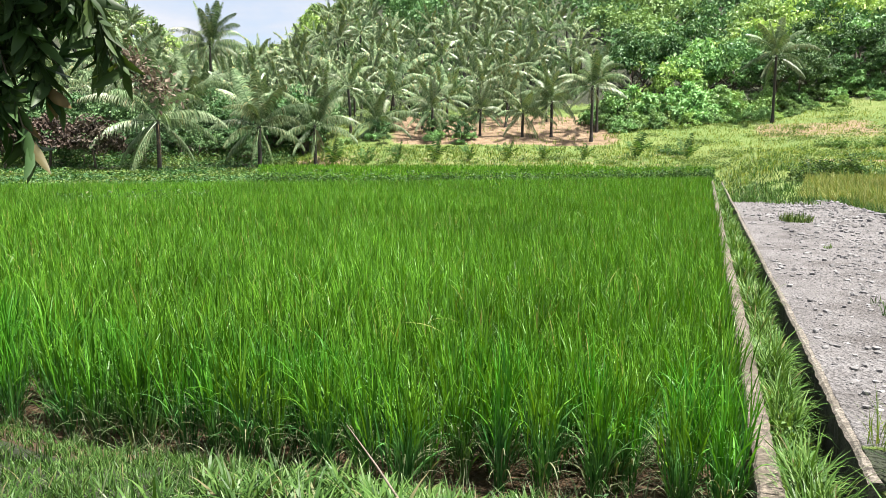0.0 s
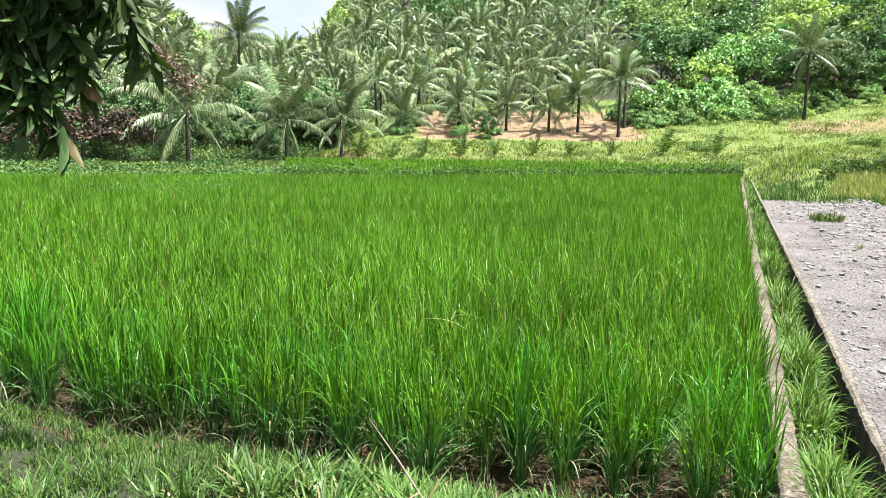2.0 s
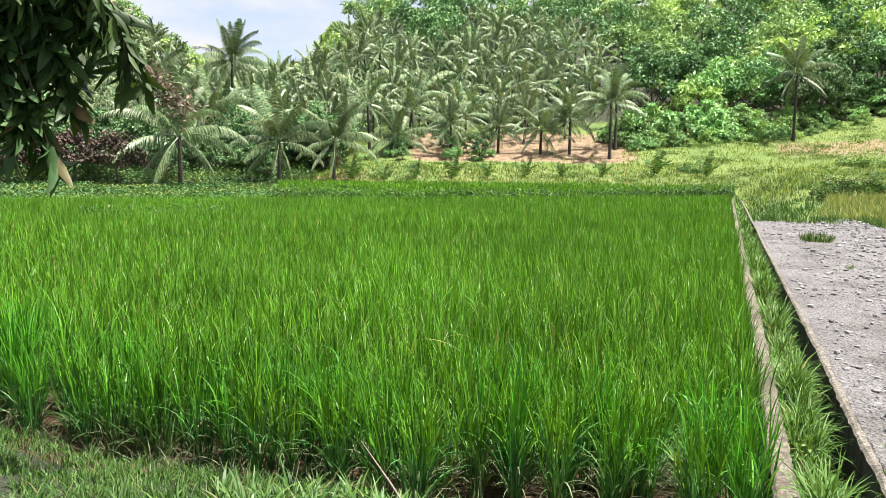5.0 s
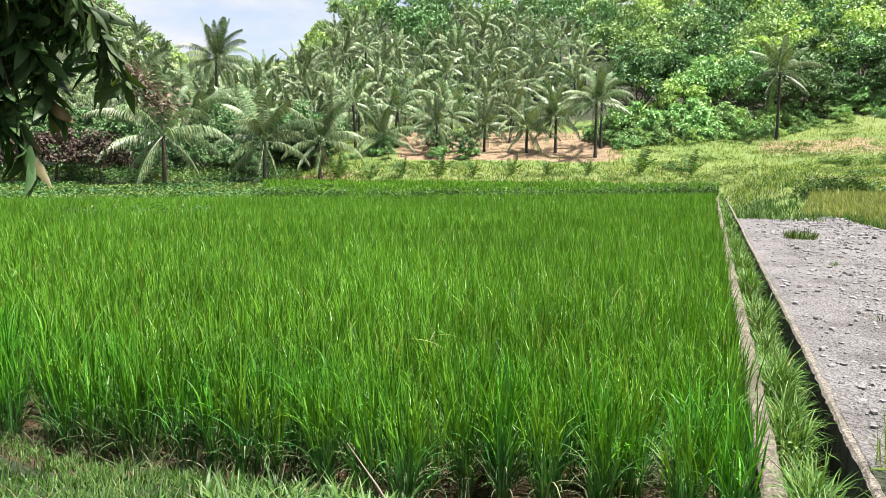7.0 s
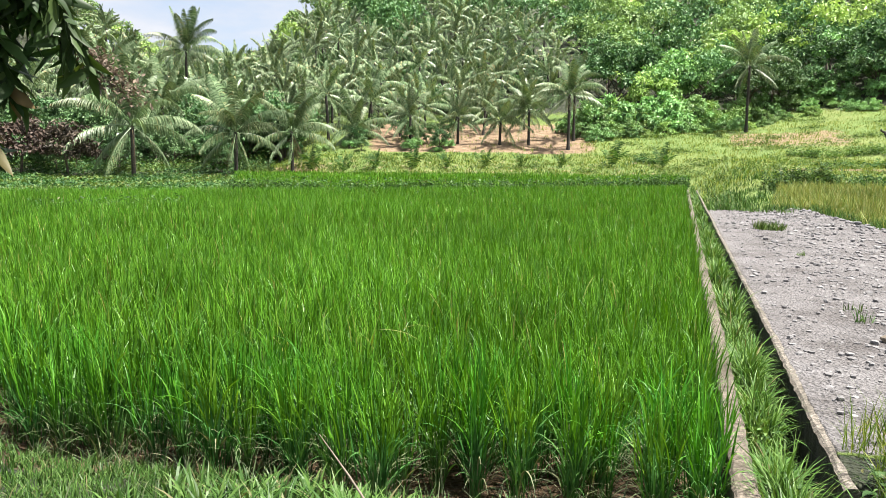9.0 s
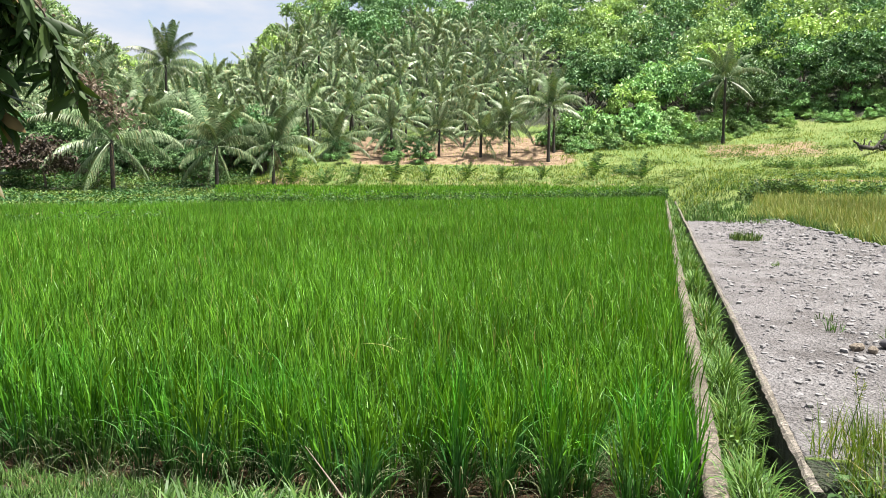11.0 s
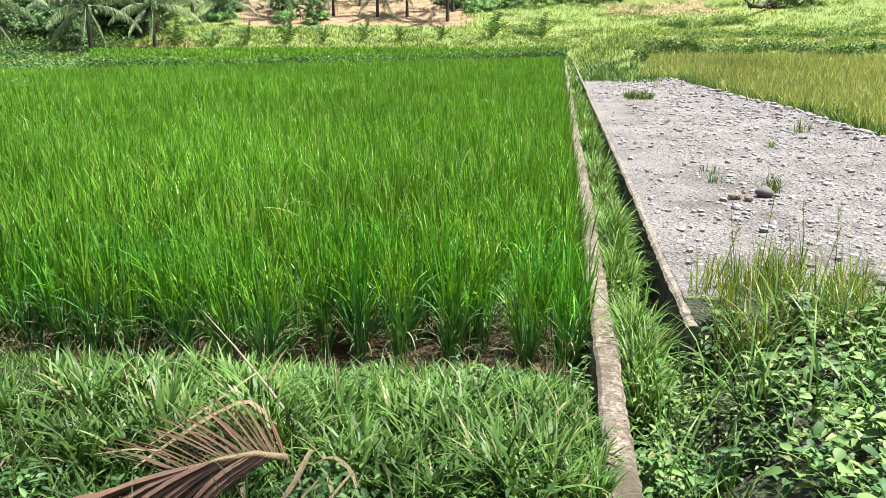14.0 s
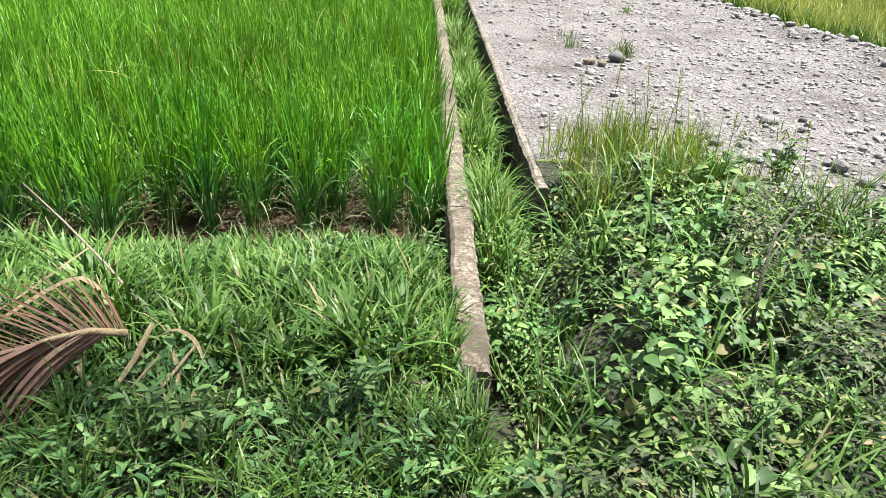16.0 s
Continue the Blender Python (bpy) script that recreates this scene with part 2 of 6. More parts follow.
def ground_mat():
    """One sheet: meadow, bare soil, mud of the paddy and grey gravel, told apart by the ground's own kinds; under
    plants, shade is put into the colour.
    """
    m, n, l, b, out = nodes_of("ground")
    geo = n.new("ShaderNodeNewGeometry")
    P = geo.outputs["Position"]
    big = noise_node(n, l, 0.22, 5, 0.6, P)
    mid = noise_node(n, l, 1.7, 5, 0.65, P)
    fine = noise_node(n, l, 28, 5, 0.7, P)
    vor = n.new("ShaderNodeTexVoronoi")
    vor.inputs["Scale"].default_value = 34
    l.new(P, vor.inputs["Vector"])

    def kind(name):
        a = n.new("ShaderNodeAttribute")
        a.attribute_name = name
        w = n.new("ShaderNodeMath")
        w.operation = "MULTIPLY_ADD"
        w.inputs[1].default_value, w.inputs[2].default_value = 0.9, -0.45
        l.new(mid.outputs["Fac"], w.inputs[0])
        s = n.new("ShaderNodeMath")
        l.new(a.outputs["Fac"], s.inputs[0])
        l.new(w.outputs["Value"], s.inputs[1])
        r = n.new("ShaderNodeMapRange")
        r.inputs["From Min"].default_value, r.inputs["From Max"].default_value = 0.42, 0.62
        l.new(s.outputs["Value"], r.inputs["Value"])
        return r.outputs["Result"]

    grass = ramp_node(n, l, big.outputs["Fac"], [(0.3, (0.085, 0.165, 0.024)), (0.5, (0.150, 0.225, 0.036)), (0.68, (0.235, 0.265, 0.072))])
    grass = mix_node(n, l, fine.outputs["Fac"], grass.outputs["Color"], (0.082, 0.122, 0.024))
    soil = ramp_node(n, l, mid.outputs["Fac"], [(0.3, (0.109, 0.068, 0.037)), (0.5, (0.224, 0.15, 0.088)), (0.7, (0.299, 0.211, 0.136))])
    mud = ramp_node(n, l, mid.outputs["Fac"], [(0.3, (0.048, 0.027, 0.011)), (0.7, (0.110, 0.064, 0.027))])
    grav = ramp_node(n, l, vor.outputs["Color"], [(0.1, (0.095, 0.093, 0.098)), (0.45, (0.19, 0.187, 0.194)), (0.95, (0.286, 0.282, 0.289))])
    grav = mix_node(n, l, mid.outputs["Fac"], grav.outputs["Color"], (0.136, 0.125, 0.122))
    worn = noise_node(n, l, 0.9, 6, 0.7, P)
    wr = ramp_node(n, l, worn.outputs["Fac"], [(0.36, (0.50, 0.46, 0.45)), (0.5, (0.86, 0.83, 0.83)), (0.66, (1.08, 1.06, 1.07))])
    gm = n.new("ShaderNodeMix")
    gm.data_type, gm.blend_type = "RGBA", "MULTIPLY"
    gm.inputs["Factor"].default_value = 1.0
    l.new(grav, gm.inputs["A"])
    l.new(wr.outputs["Color"], gm.inputs["B"])
    grav = gm.outputs["Result"]
    c = mix_node(n, l, kind("soil"), grass, soil.outputs["Color"])
    c = mix_node(n, l, kind("gravel"), c, grav)
    c = mix_node(n, l, kind("mud"), c, mud.outputs["Color"])
    # near-black green: the shade beneath dense plants, put into the ground colour
    plant_shade = ramp_node(n, l, mid.outputs["Fac"], [(0.3, (0.012, 0.018, 0.007)), (0.7, (0.034, 0.041, 0.015))])
    c = mix_node(n, l, kind("plant_shade"), c, plant_shade.outputs["Color"])
    l.new(c, b.inputs["Base Color"])
    b.inputs["Roughness"].default_value = 0.9
    hadd = n.new("ShaderNodeMath")
    l.new(fine.outputs["Fac"], hadd.inputs[0])
    l.new(vor.outputs["Distance"], hadd.inputs[1])
    bump_node(n, l, hadd.outputs["Value"], 1.0, 0.05, b)
    return m


M_GROUND = ground_mat()

# ---- mesh helpers ----


class Soup:
    """Collects faces as arrays and turns them into one mesh."""

    def __init__(self):
        self.v, self.f, self.n = [], [], 0

    def add(self, verts, faces):
        verts = np.asarray(verts, float).reshape(-1, 3)
        faces = np.asarray(faces, int)
        self.v.append(verts)
        self.f.append(faces + self.n)
        self.n += len(verts)

    def mesh(self, name, material, smooth=False):
        me = bpy.data.meshes.new(name)
        v = np.concatenate(self.v)
        loops = np.concatenate([f.ravel() for f in self.f])
        sizes = np.concatenate([np.full(len(f), f.shape[1]) for f in self.f])
        me.vertices.add(len(v))
        me.vertices.foreach_set("co", v.astype(np.float32).ravel())
        me.loops.add(len(loops))
        me.loops.foreach_set("vertex_index", loops.astype(np.int32))
        me.polygons.add(len(sizes))
        me.polygons.foreach_set("loop_start", np.concatenate([[0], np.cumsum(sizes)[:-1]]).astype(np.int32))
        me.polygons.foreach_set("use_smooth", np.full(len(sizes), smooth, dtype=bool))
        me.update(calc_edges=True)
        me.validate()
        me.materials.append(material)
        return me


def blades(soup, base, az, length, lean, curl, width, segs=3, twist=None):
    """Grass blades: base (N,3); az where they lean; lean and curl in radians off the vertical, at the foot and added to the tip."""
    N = len(base)
    if N == 0:
        return
    s = np.linspace(0, 1, segs + 1)
    ang = lean[:, None] + curl[:, None] * (s[None, :] ** 1.6)
    step = (length / segs)[:, None]
    mid = (ang[:, 1:] + ang[:, :-1]) / 2
    r = np.concatenate([np.zeros((N, 1)), np.cumsum(np.sin(mid) * step, 1)], 1)
    z = np.concatenate([np.zeros((N, 1)), np.cumsum(np.cos(mid) * step, 1)], 1)
    c = base[:, None, :] + np.stack([r * np.cos(az)[:, None], r * np.sin(az)[:, None], z], -1)
    if twist is None:
        twist = np.zeros(N)
    side = np.stack([-np.sin(az + twist), np.cos(az + twist), np.zeros(N)], -1)
    prof = np.minimum(1.0, 0.62 + 1.2 * s) * np.clip((1.02 - s) / 0.55, 0.05, 1)
    off = side[:, None, :] * (width[:, None] * prof[None, :] / 2)[..., None]
    v = np.stack([c - off, c + off], 2)
    i = (np.arange(N) * (segs + 1) * 2)[:, None] + np.arange(segs)[None, :] * 2
    i = i.ravel()
    soup.add(v, np.stack([i, i + 1, i + 3, i + 2], 1))


def leaves(soup, pos, direction, normal, length, width, fold=0.25, droop=0.15):
    """Pointed leaves with a rounded outline, folded along the midrib."""
    N = len(pos)
    d = direction / np.linalg.norm(direction, axis=1, keepdims=True)
    side = np.cross(d, normal)
    side /= np.linalg.norm(side, axis=1, keepdims=True) + 1e-9
    up = np.cross(side, d)
    L, W = length[:, None], width[:, None]
    rows = [pos]
    for t, w in ((0.2, 0.40), (0.5, 0.5), (0.8, 0.27)):
        m = pos + d * L * t - up * L * droop * t * t
        f = up * W * fold * w * 2
        rows += [m - side * W * w + f, m, m + side * W * w + f]
    rows.append(pos + d * L - up * L * droop)
    v = np.stack(rows, 1)
    i = (np.arange(N) * 11)[:, None]
    tri = np.concatenate([i + np.array([[a, b, c]]) for a, b, c in ((0, 2, 1), (0, 3, 2), (7, 8, 10), (8, 9, 10))])
    quad = np.concatenate([i + np.array([[a, a + 1, a + 4, a + 3]]) for a in (1, 2, 4, 5)])
    k = soup.n
    soup.add(v, tri)
    soup.f.append(quad + k)


def small_leaves(soup, pos, direction, normal, length, width, droop=0.2):
    """Folded pointed leaves with fewer faces, for herbs in numbers."""
    N = len(pos)
    d = direction / np.linalg.norm(direction, axis=1, keepdims=True)
    side = np.cross(d, normal)
    side /= np.linalg.norm(side, axis=1, keepdims=True) + 1e-9
    up = np.cross(side, d)
    L, W = length[:, None], width[:, None]
    m1, m2 = pos + d * L * 0.3, pos + d * L * 0.65 - up * L * droop * 0.45
    f = up * W * 0.2
    v = np.stack([pos, m1 - side * W * 0.47 + f, m1, m1 + side * W * 0.47 + f, m2 - side * W * 0.4 + f, m2, m2 + side * W * 0.4 + f, pos + d * L - up * L * droop], 1)
    i = (np.arange(N) * 8)[:, None]
    k = soup.n
    soup.add(v, np.concatenate([i + np.array([[a, b, c]]) for a, b, c in ((0, 2, 1), (0, 3, 2), (4, 5, 7), (5, 6, 7))]))
    soup.f.append(np.concatenate([i + np.array([[1, 2, 5, 4]]), i + np.array([[2, 3, 6, 5]])]) + k)


def leaf_quads(soup, pos, direction, normal, length, width):
    """Plain small leaves for trees: two folded quads."""
    N = len(pos)
    d = direction / (np.linalg.norm(direction, axis=1, keepdims=True) + 1e-9)
    side = np.cross(d, normal)
    side /= np.linalg.norm(side, axis=1, keepdims=True) + 1e-9
    up = np.cross(side, d)
    L, W = length[:, None], width[:, None]
    m = pos + d * L * 0.45
    v = np.stack([pos, m - side * W * 0.5 + up * W * 0.18, pos + d * L - up * L * 0.15, m + side * W * 0.5 + up * W * 0.18], 1)
    i = (np.arange(N) * 4)[:, None]
    soup.add(v, np.concatenate([i + np.array([[0, 2, 1]]), i + np.array([[0, 3, 2]])]))


def tube(soup, pts, radii, sides=8):
    """A round stem along points."""
    pts = [Vector(p) for p in pts]
    rings = []
    for k, p in enumerate(pts):
        t = (pts[min(k + 1, len(pts) - 1)] - pts[max(k - 1, 0)]).normalized()
        a = t.cross(Vector((0.31, 0.95, 0.05)) if abs(t.y) < 0.9 else Vector((1, 0, 0))).normalized()
        b = t.cross(a)
        rings.append([p + (a * math.cos(q) + b * math.sin(q)) * radii[k] for q in [2 * math.pi * j / sides for j in range(sides)]])
    v = [q for r in rings for q in r]
    f = []
    for k in range(len(pts) - 1):
        for j in range(sides):
            f.append((k * sides + j, k * sides + (j + 1) % sides, (k + 1) * sides + (j + 1) % sides, (k + 1) * sides + j))
    soup.add([tuple(q) for q in v] + [tuple(pts[0]), tuple(pts[-1])], f)
    n0 = soup.n - 2
    s0 = n0 - len(v)
    e = len(v) - sides
    soup.f.append(np.array([(n0, s0 + (j + 1) % sides, s0 + j) for j in range(sides)] + [(n0 + 1, s0 + e + j, s0 + e + (j + 1) % sides) for j in range(sides)]))


def part(name, mesh, parent, label="", m=None):
    ob = new(name, mesh)
    ob.parent = parent
    if m is not None:
        ob.matrix_basis = m
    if label:
        tagged(ob, label)
    return ob


def thing(name, m, label, category, group="", kind=""):
    ob = new(name)
    ob.empty_display_size = 0.2
    ob.matrix_basis = m
    return tagged(ob, label, category, group, kind)


def smooth(a, b, x):
    t = np.clip((x - a) / (b - a), 0, 1)
    return t * t * (3 - 2 * t)


def wobble(x, y, k=1.0, seed=0.0):
    """Gentle unevenness made of a few waves."""
    return (np.sin(x * 1.3 * k + seed) * np.cos(y * 1.1 * k + 2 * seed) + 0.6 * np.sin(x * 2.9 * k + y * 1.7 * k + 3 * seed) + 0.4 * np.cos(y * 4.3 * k - x * 3.1 * k + seed)) / 2


# ---- the ground ----
LEFT_WALL = (0.22, 0.34)      # x of its two faces
RIGHT_WALL = (0.74, 0.805)
WALL_END = 46.0


def field_edge(x):
    """y of the paddy's near edge."""
    return np.interp(x, [-9, -6, -4.5, -3.4, -2.5, -1.7, -1.1, -0.4, 0.25], [3.75, 3.72, 3.62, 3.58, 3.6, 3.68, 3.82, 3.92, 4.0])


def gravel_right(y):
    return np.interp(y, [0, 6, 9, 10, 11.7, 15.8, 19.2, 22, 25, 27], [5.6, 5.5, 5.3, 5.0, 4.8, 4.75, 4.4, 4.15, 3.9, 3.6])


def far_side(x, y):
    """Metres past the paddy's far edge, which runs across the valley."""
    u, v = -0.342 * x + 0.94 * y, 0.94 * x + 0.342 * y
    return u - (35 + 0.4 * v)


def hill(x, y):
    d = np.hypot(x, y)
    a = np.degrees(np.arctan2(x, y))
    left = np.interp(d, [0, 33, 44, 50, 54, 60, 70, 80, 120, 160, 260, 600, 3000], [-.1, -.1, 0, .3, .5, 1.0, 2.3, 4, 12, 17, 22, 26, 26])
    mid = np.interp(d, [0, 40, 44, 48, 51, 54, 62, 75, 100, 130, 170, 260, 600, 3000], [-.3, -.25, -.05, .12, .42, 1.2, 2.9, 5.3, 13, 23.5, 37, 56, 60, 60])
    right = np.interp(d, [0, 24, 30, 36, 37.5, 44, 54, 62, 75, 100, 130, 170, 260, 600, 3000], [-.25, -.25, .1, .35, .8, 1.25, 1.75, 2.9, 5.0, 13.5, 24, 37, 56, 60, 60])
    right = right + 0.05 * np.clip(x - 5, 0, 60) * smooth(50, 75, d)
    left = left + 10.0 * smooth(-37, -46, a) * smooth(70, 140, d)
    z = left + (mid - left) * smooth(-33.5, -25.5, a)
    z = z + (right - z) * smooth(0.3, 3.0, x)
    behind = smooth(0, -15, y)
    z = z * (1 - behind)
    return z + 0.10 * wobble(x, y, 0.35) * smooth(30, 60, d)


def ground_height(x, y):
    x, y = np.asarray(x, float), np.asarray(y, float)
    bank = 0.02 + 0.05 * wobble(x, y, 1.7) - 0.13 * smooth(2.0, 3.0, y) * smooth(-2.5, -0.3, x) - 0.20 * smooth(-1.1, -0.12, y - field_edge(x))
    bank = bank * smooth(-40, -8, y)
    # paddy
    past = far_side(x, y)
    paddy = -0.33 + 0.012 * wobble(x, y, 5)
    far = hill(x, y)
    zl = bank + (paddy - bank) * smooth(-0.25, 0.2, y - field_edge(x))
    zl = zl + (far - zl) * smooth(-0.3, 1.2, past)
    # canal between the two walls
    zc = -0.40 + 0.03 * wobble(x, y, 4)
    zc = zc + (far - zc) * smooth(44, 47, y)
    zc = bank - 0.1 + (zc - bank + 0.1) * smooth(0.9, 2.6, y)
    # gravel and the dry field
    xr = gravel_right(y)
    grav = 0.0 + 0.022 * wobble(x, y, 2.1) * smooth(0.8, 1.4, x) + 0.012 * wobble(x, y, 6.3, 2.0) + 0.09 * np.exp(-((x - xr + 0.25) / 0.25) ** 2)
    rb = -0.04 + 0.05 * wobble(x, y, 1.9, 1.0)
    zr = rb + (grav - rb) * smooth(3.2, 4.4, y)
    zr = zr + (far - zr) * np.maximum(smooth(0, 0.7, x - xr), smooth(26.6, 27.6, y)) * smooth(2.0, 4.5, y)
    zr = zr * smooth(-40, -8, y)
    z = np.where(x < 0.28, zl, np.where(x < 0.78, zc, zr))
    # the channel's near end has fallen in on its east side
    heap = (1 - smooth(3.9, 4.12, y)) * (x > 0.28) * (x < 1.1)
    z = z + heap * (zc + (rb - zc) * smooth(0.5, 1.1, x) - z)
    return z


def build_ground():
    def axis(parts):
        return np.unique(np.round(np.concatenate([np.arange(a, b, s) for a, b, s in parts] + [[parts[-1][1]]]), 4))
    xs = axis([(-3000, -400, 650), (-400, -140, 20), (-140, -60, 4), (-60, -8, 1.0), (-8, -0.1, 0.2), (-0.1, 8, 0.12), (8, 20, 0.6), (20, 60, 2.0), (60, 140, 4), (140, 400, 20), (400, 3000, 650)])
    xs = np.unique(np.concatenate([xs, [0.24, 0.275, 0.285, 0.32, 0.77, 0.775, 0.785, 0.79]]))
    ys = axis([(-3000, -100, 580), (-100, -10, 9), (-10, -1, 1), (-1, 12, 0.16), (12, 30, 0.4), (30, 60, 0.8), (60, 140, 2.5), (140, 400, 20), (400, 3000, 650)])
    X, Y = np.meshgrid(xs, ys)
    Z = ground_height(X, Y)
    nx, ny = len(xs), len(ys)
    s = Soup()
    i = (np.arange(ny - 1)[:, None] * nx + np.arange(nx - 1)[None, :]).ravel()
    s.add(np.stack([X, Y, Z], -1), np.stack([i, i + 1, i + nx + 1, i + nx], 1))
    me = s.mesh("ground", M_GROUND, True)
    x, y = X.ravel(), Y.ravel()
    d, a = np.hypot(x, y), np.degrees(np.arctan2(x, y))
    past = far_side(x, y)
    mud = ((x < 0.3) & (y > field_edge(x) - 0.1) & (past < 0.5)).astype(float)
    # bank earth is set dark too, for the shade under its plants
    mud = np.maximum(mud, ((x > -9) & (x < 6) & (y > -1.5) & (y < np.where(x < 0.3, field_edge(x), 3.6))).astype(float))
    mud = np.maximum(mud, ((x > 0.28) & (x < 0.78) & (y > 0.5) & (y < 46)).astype(float))
    gravel = ((x > 0.78) & (x < gravel_right(y) + 0.25) & (y > np.interp(x, [0.8, 1.7, 2.2, 6], [4.5, 4.4, 3.6, 3.3])) & (y < 27)).astype(float)
    soil = smooth(-25, -22, a) * smooth(-5.5, -7.5, a) * smooth(57.5, 59.5, d) * smooth(76, 72, d)
    soil = np.maximum(soil, smooth(-32, -30.6, a) * smooth(-27.0, -28.2, a) * smooth(50.5, 51.5, d) * smooth(57, 55, d))
    soil = np.maximum(soil, 0.62 * smooth(2, 4, x) * smooth(58, 62, d) * smooth(72, 68, d) * smooth(14, 11, x))
    soil = np.maximum(soil, 0.75 * smooth(3, 5, x) * smooth(42.5, 43.5, d) * smooth(45.5, 44.5, d))
    soil = np.maximum(soil, 0.40 * smooth(-34, -30, a) * smooth(49, 51, d) * smooth(58, 56, d) * smooth(0, -2, x))
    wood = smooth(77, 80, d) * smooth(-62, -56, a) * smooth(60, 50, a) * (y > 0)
    # painted shade under the wood, bank plants, palm thicket and channel growth
    plant_shade = wood
    plant_shade = np.maximum(plant_shade, (np.where(x < 0.3, field_edge(x) - 0.35, np.interp(x, [0.8, 1.8, 2.4], [4.6, 4.5, 3.7])) > y) * (x > -9) * (x < 6) * (y > -2.0) * 1.0)
    plant_shade = np.maximum(plant_shade, smooth(-29, -34, a) * smooth(46, 52, d) * smooth(-66, -58, a) * 0.9 * (y > 0))
    plant_shade = np.maximum(plant_shade, ((x > 0.28) & (x < 0.78) & (y > 0.5) & (y < 44)) * 1.0)
    for name, w in (("plant_shade", plant_shade), ("mud", mud), ("gravel", gravel), ("soil", soil)):
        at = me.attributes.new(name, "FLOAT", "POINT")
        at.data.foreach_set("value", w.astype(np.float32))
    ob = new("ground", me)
    tagged(ob, "grassy valley floor rising into hills, with mud, gravel and soil", "ground", kind="structure")


build_ground()


def build_wall(name, faces, y0, y1, depth, material, label, seed, dark_face=None):
    """A cast concrete channel wall, worn and uneven along its edges."""
    r = np.random.default_rng(seed)
    ys = np.concatenate([np.arange(y0, 14, 0.06), np.arange(14, y1, 0.7), [y1]])
    n = len(ys)
    cx = 0.007 * np.sin(ys * 0.55 + seed) + 0.003 * np.sin(ys * 2.1)
    top = 0.008 * np.sin(ys * 0.8 + seed) + 0.002 * np.sin(ys * 4.7)
    chips = r.normal(0, 0.0035, (3, n)) * (ys < 14)
    jl, jr = 0.003 * np.sin(ys * 6.1) + chips[0], 0.003 * np.sin(ys * 5.3 + 1) + chips[1]
    x0, x1 = faces
    drift = -0.0016 * np.clip(ys - 8, 0, 100)
    ch = 0.011 + 0.006 * np.abs(np.sin(ys * 3.3 + seed)) + np.abs(chips[2])
    prof = [(x0 + cx + drift + jl, np.full(n, -depth)), (x0 + cx + drift + jl, top - ch), (x0 + cx + drift + jl + ch, top),
            (x1 + cx + drift + jr - ch, top + 0.003), (x1 + cx + drift + jr, top - ch), (x1 + cx + drift + jr, np.full(n, -depth))]
    v = np.stack([np.stack([px, ys, pz], -1) for px, pz in prof], 1)
    s = Soup()
    f = []
    for k in range(n - 1):
        for j in range(5):
            f.append((k * 6 + j, k * 6 + j + 1, (k + 1) * 6 + j + 1, (k + 1) * 6 + j))
    s.add(v, f)
    s.f.append(np.array([[0, 5, 4, 1], [1, 4, 3, 2], [(n - 1) * 6, (n - 1) * 6 + 1, (n - 1) * 6 + 4, (n - 1) * 6 + 5], [(n - 1) * 6 + 1, (n - 1) * 6 + 2, (n - 1) * 6 + 3, (n - 1) * 6 + 4]]))
    me = s.mesh(name, material)
    if dark_face:                       # a much darker concrete below the rim on the channel side
        me.materials.append(dark_face)
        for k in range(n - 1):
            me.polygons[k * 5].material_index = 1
    return tagged(new(name, me), label, "wall", kind="structure")


build_wall("wall_west", LEFT_WALL, 2.27, WALL_END, 0.75, M_CONC, "low weathered concrete channel wall beside the rice paddy", 3)
build_wall("wall_east", RIGHT_WALL, 4.05, WALL_END - 1, 0.75, M_CONC2, "low concrete channel wall with a dark face holding back gravel", 8, M_CONC_DARK)

# ---- palms ----


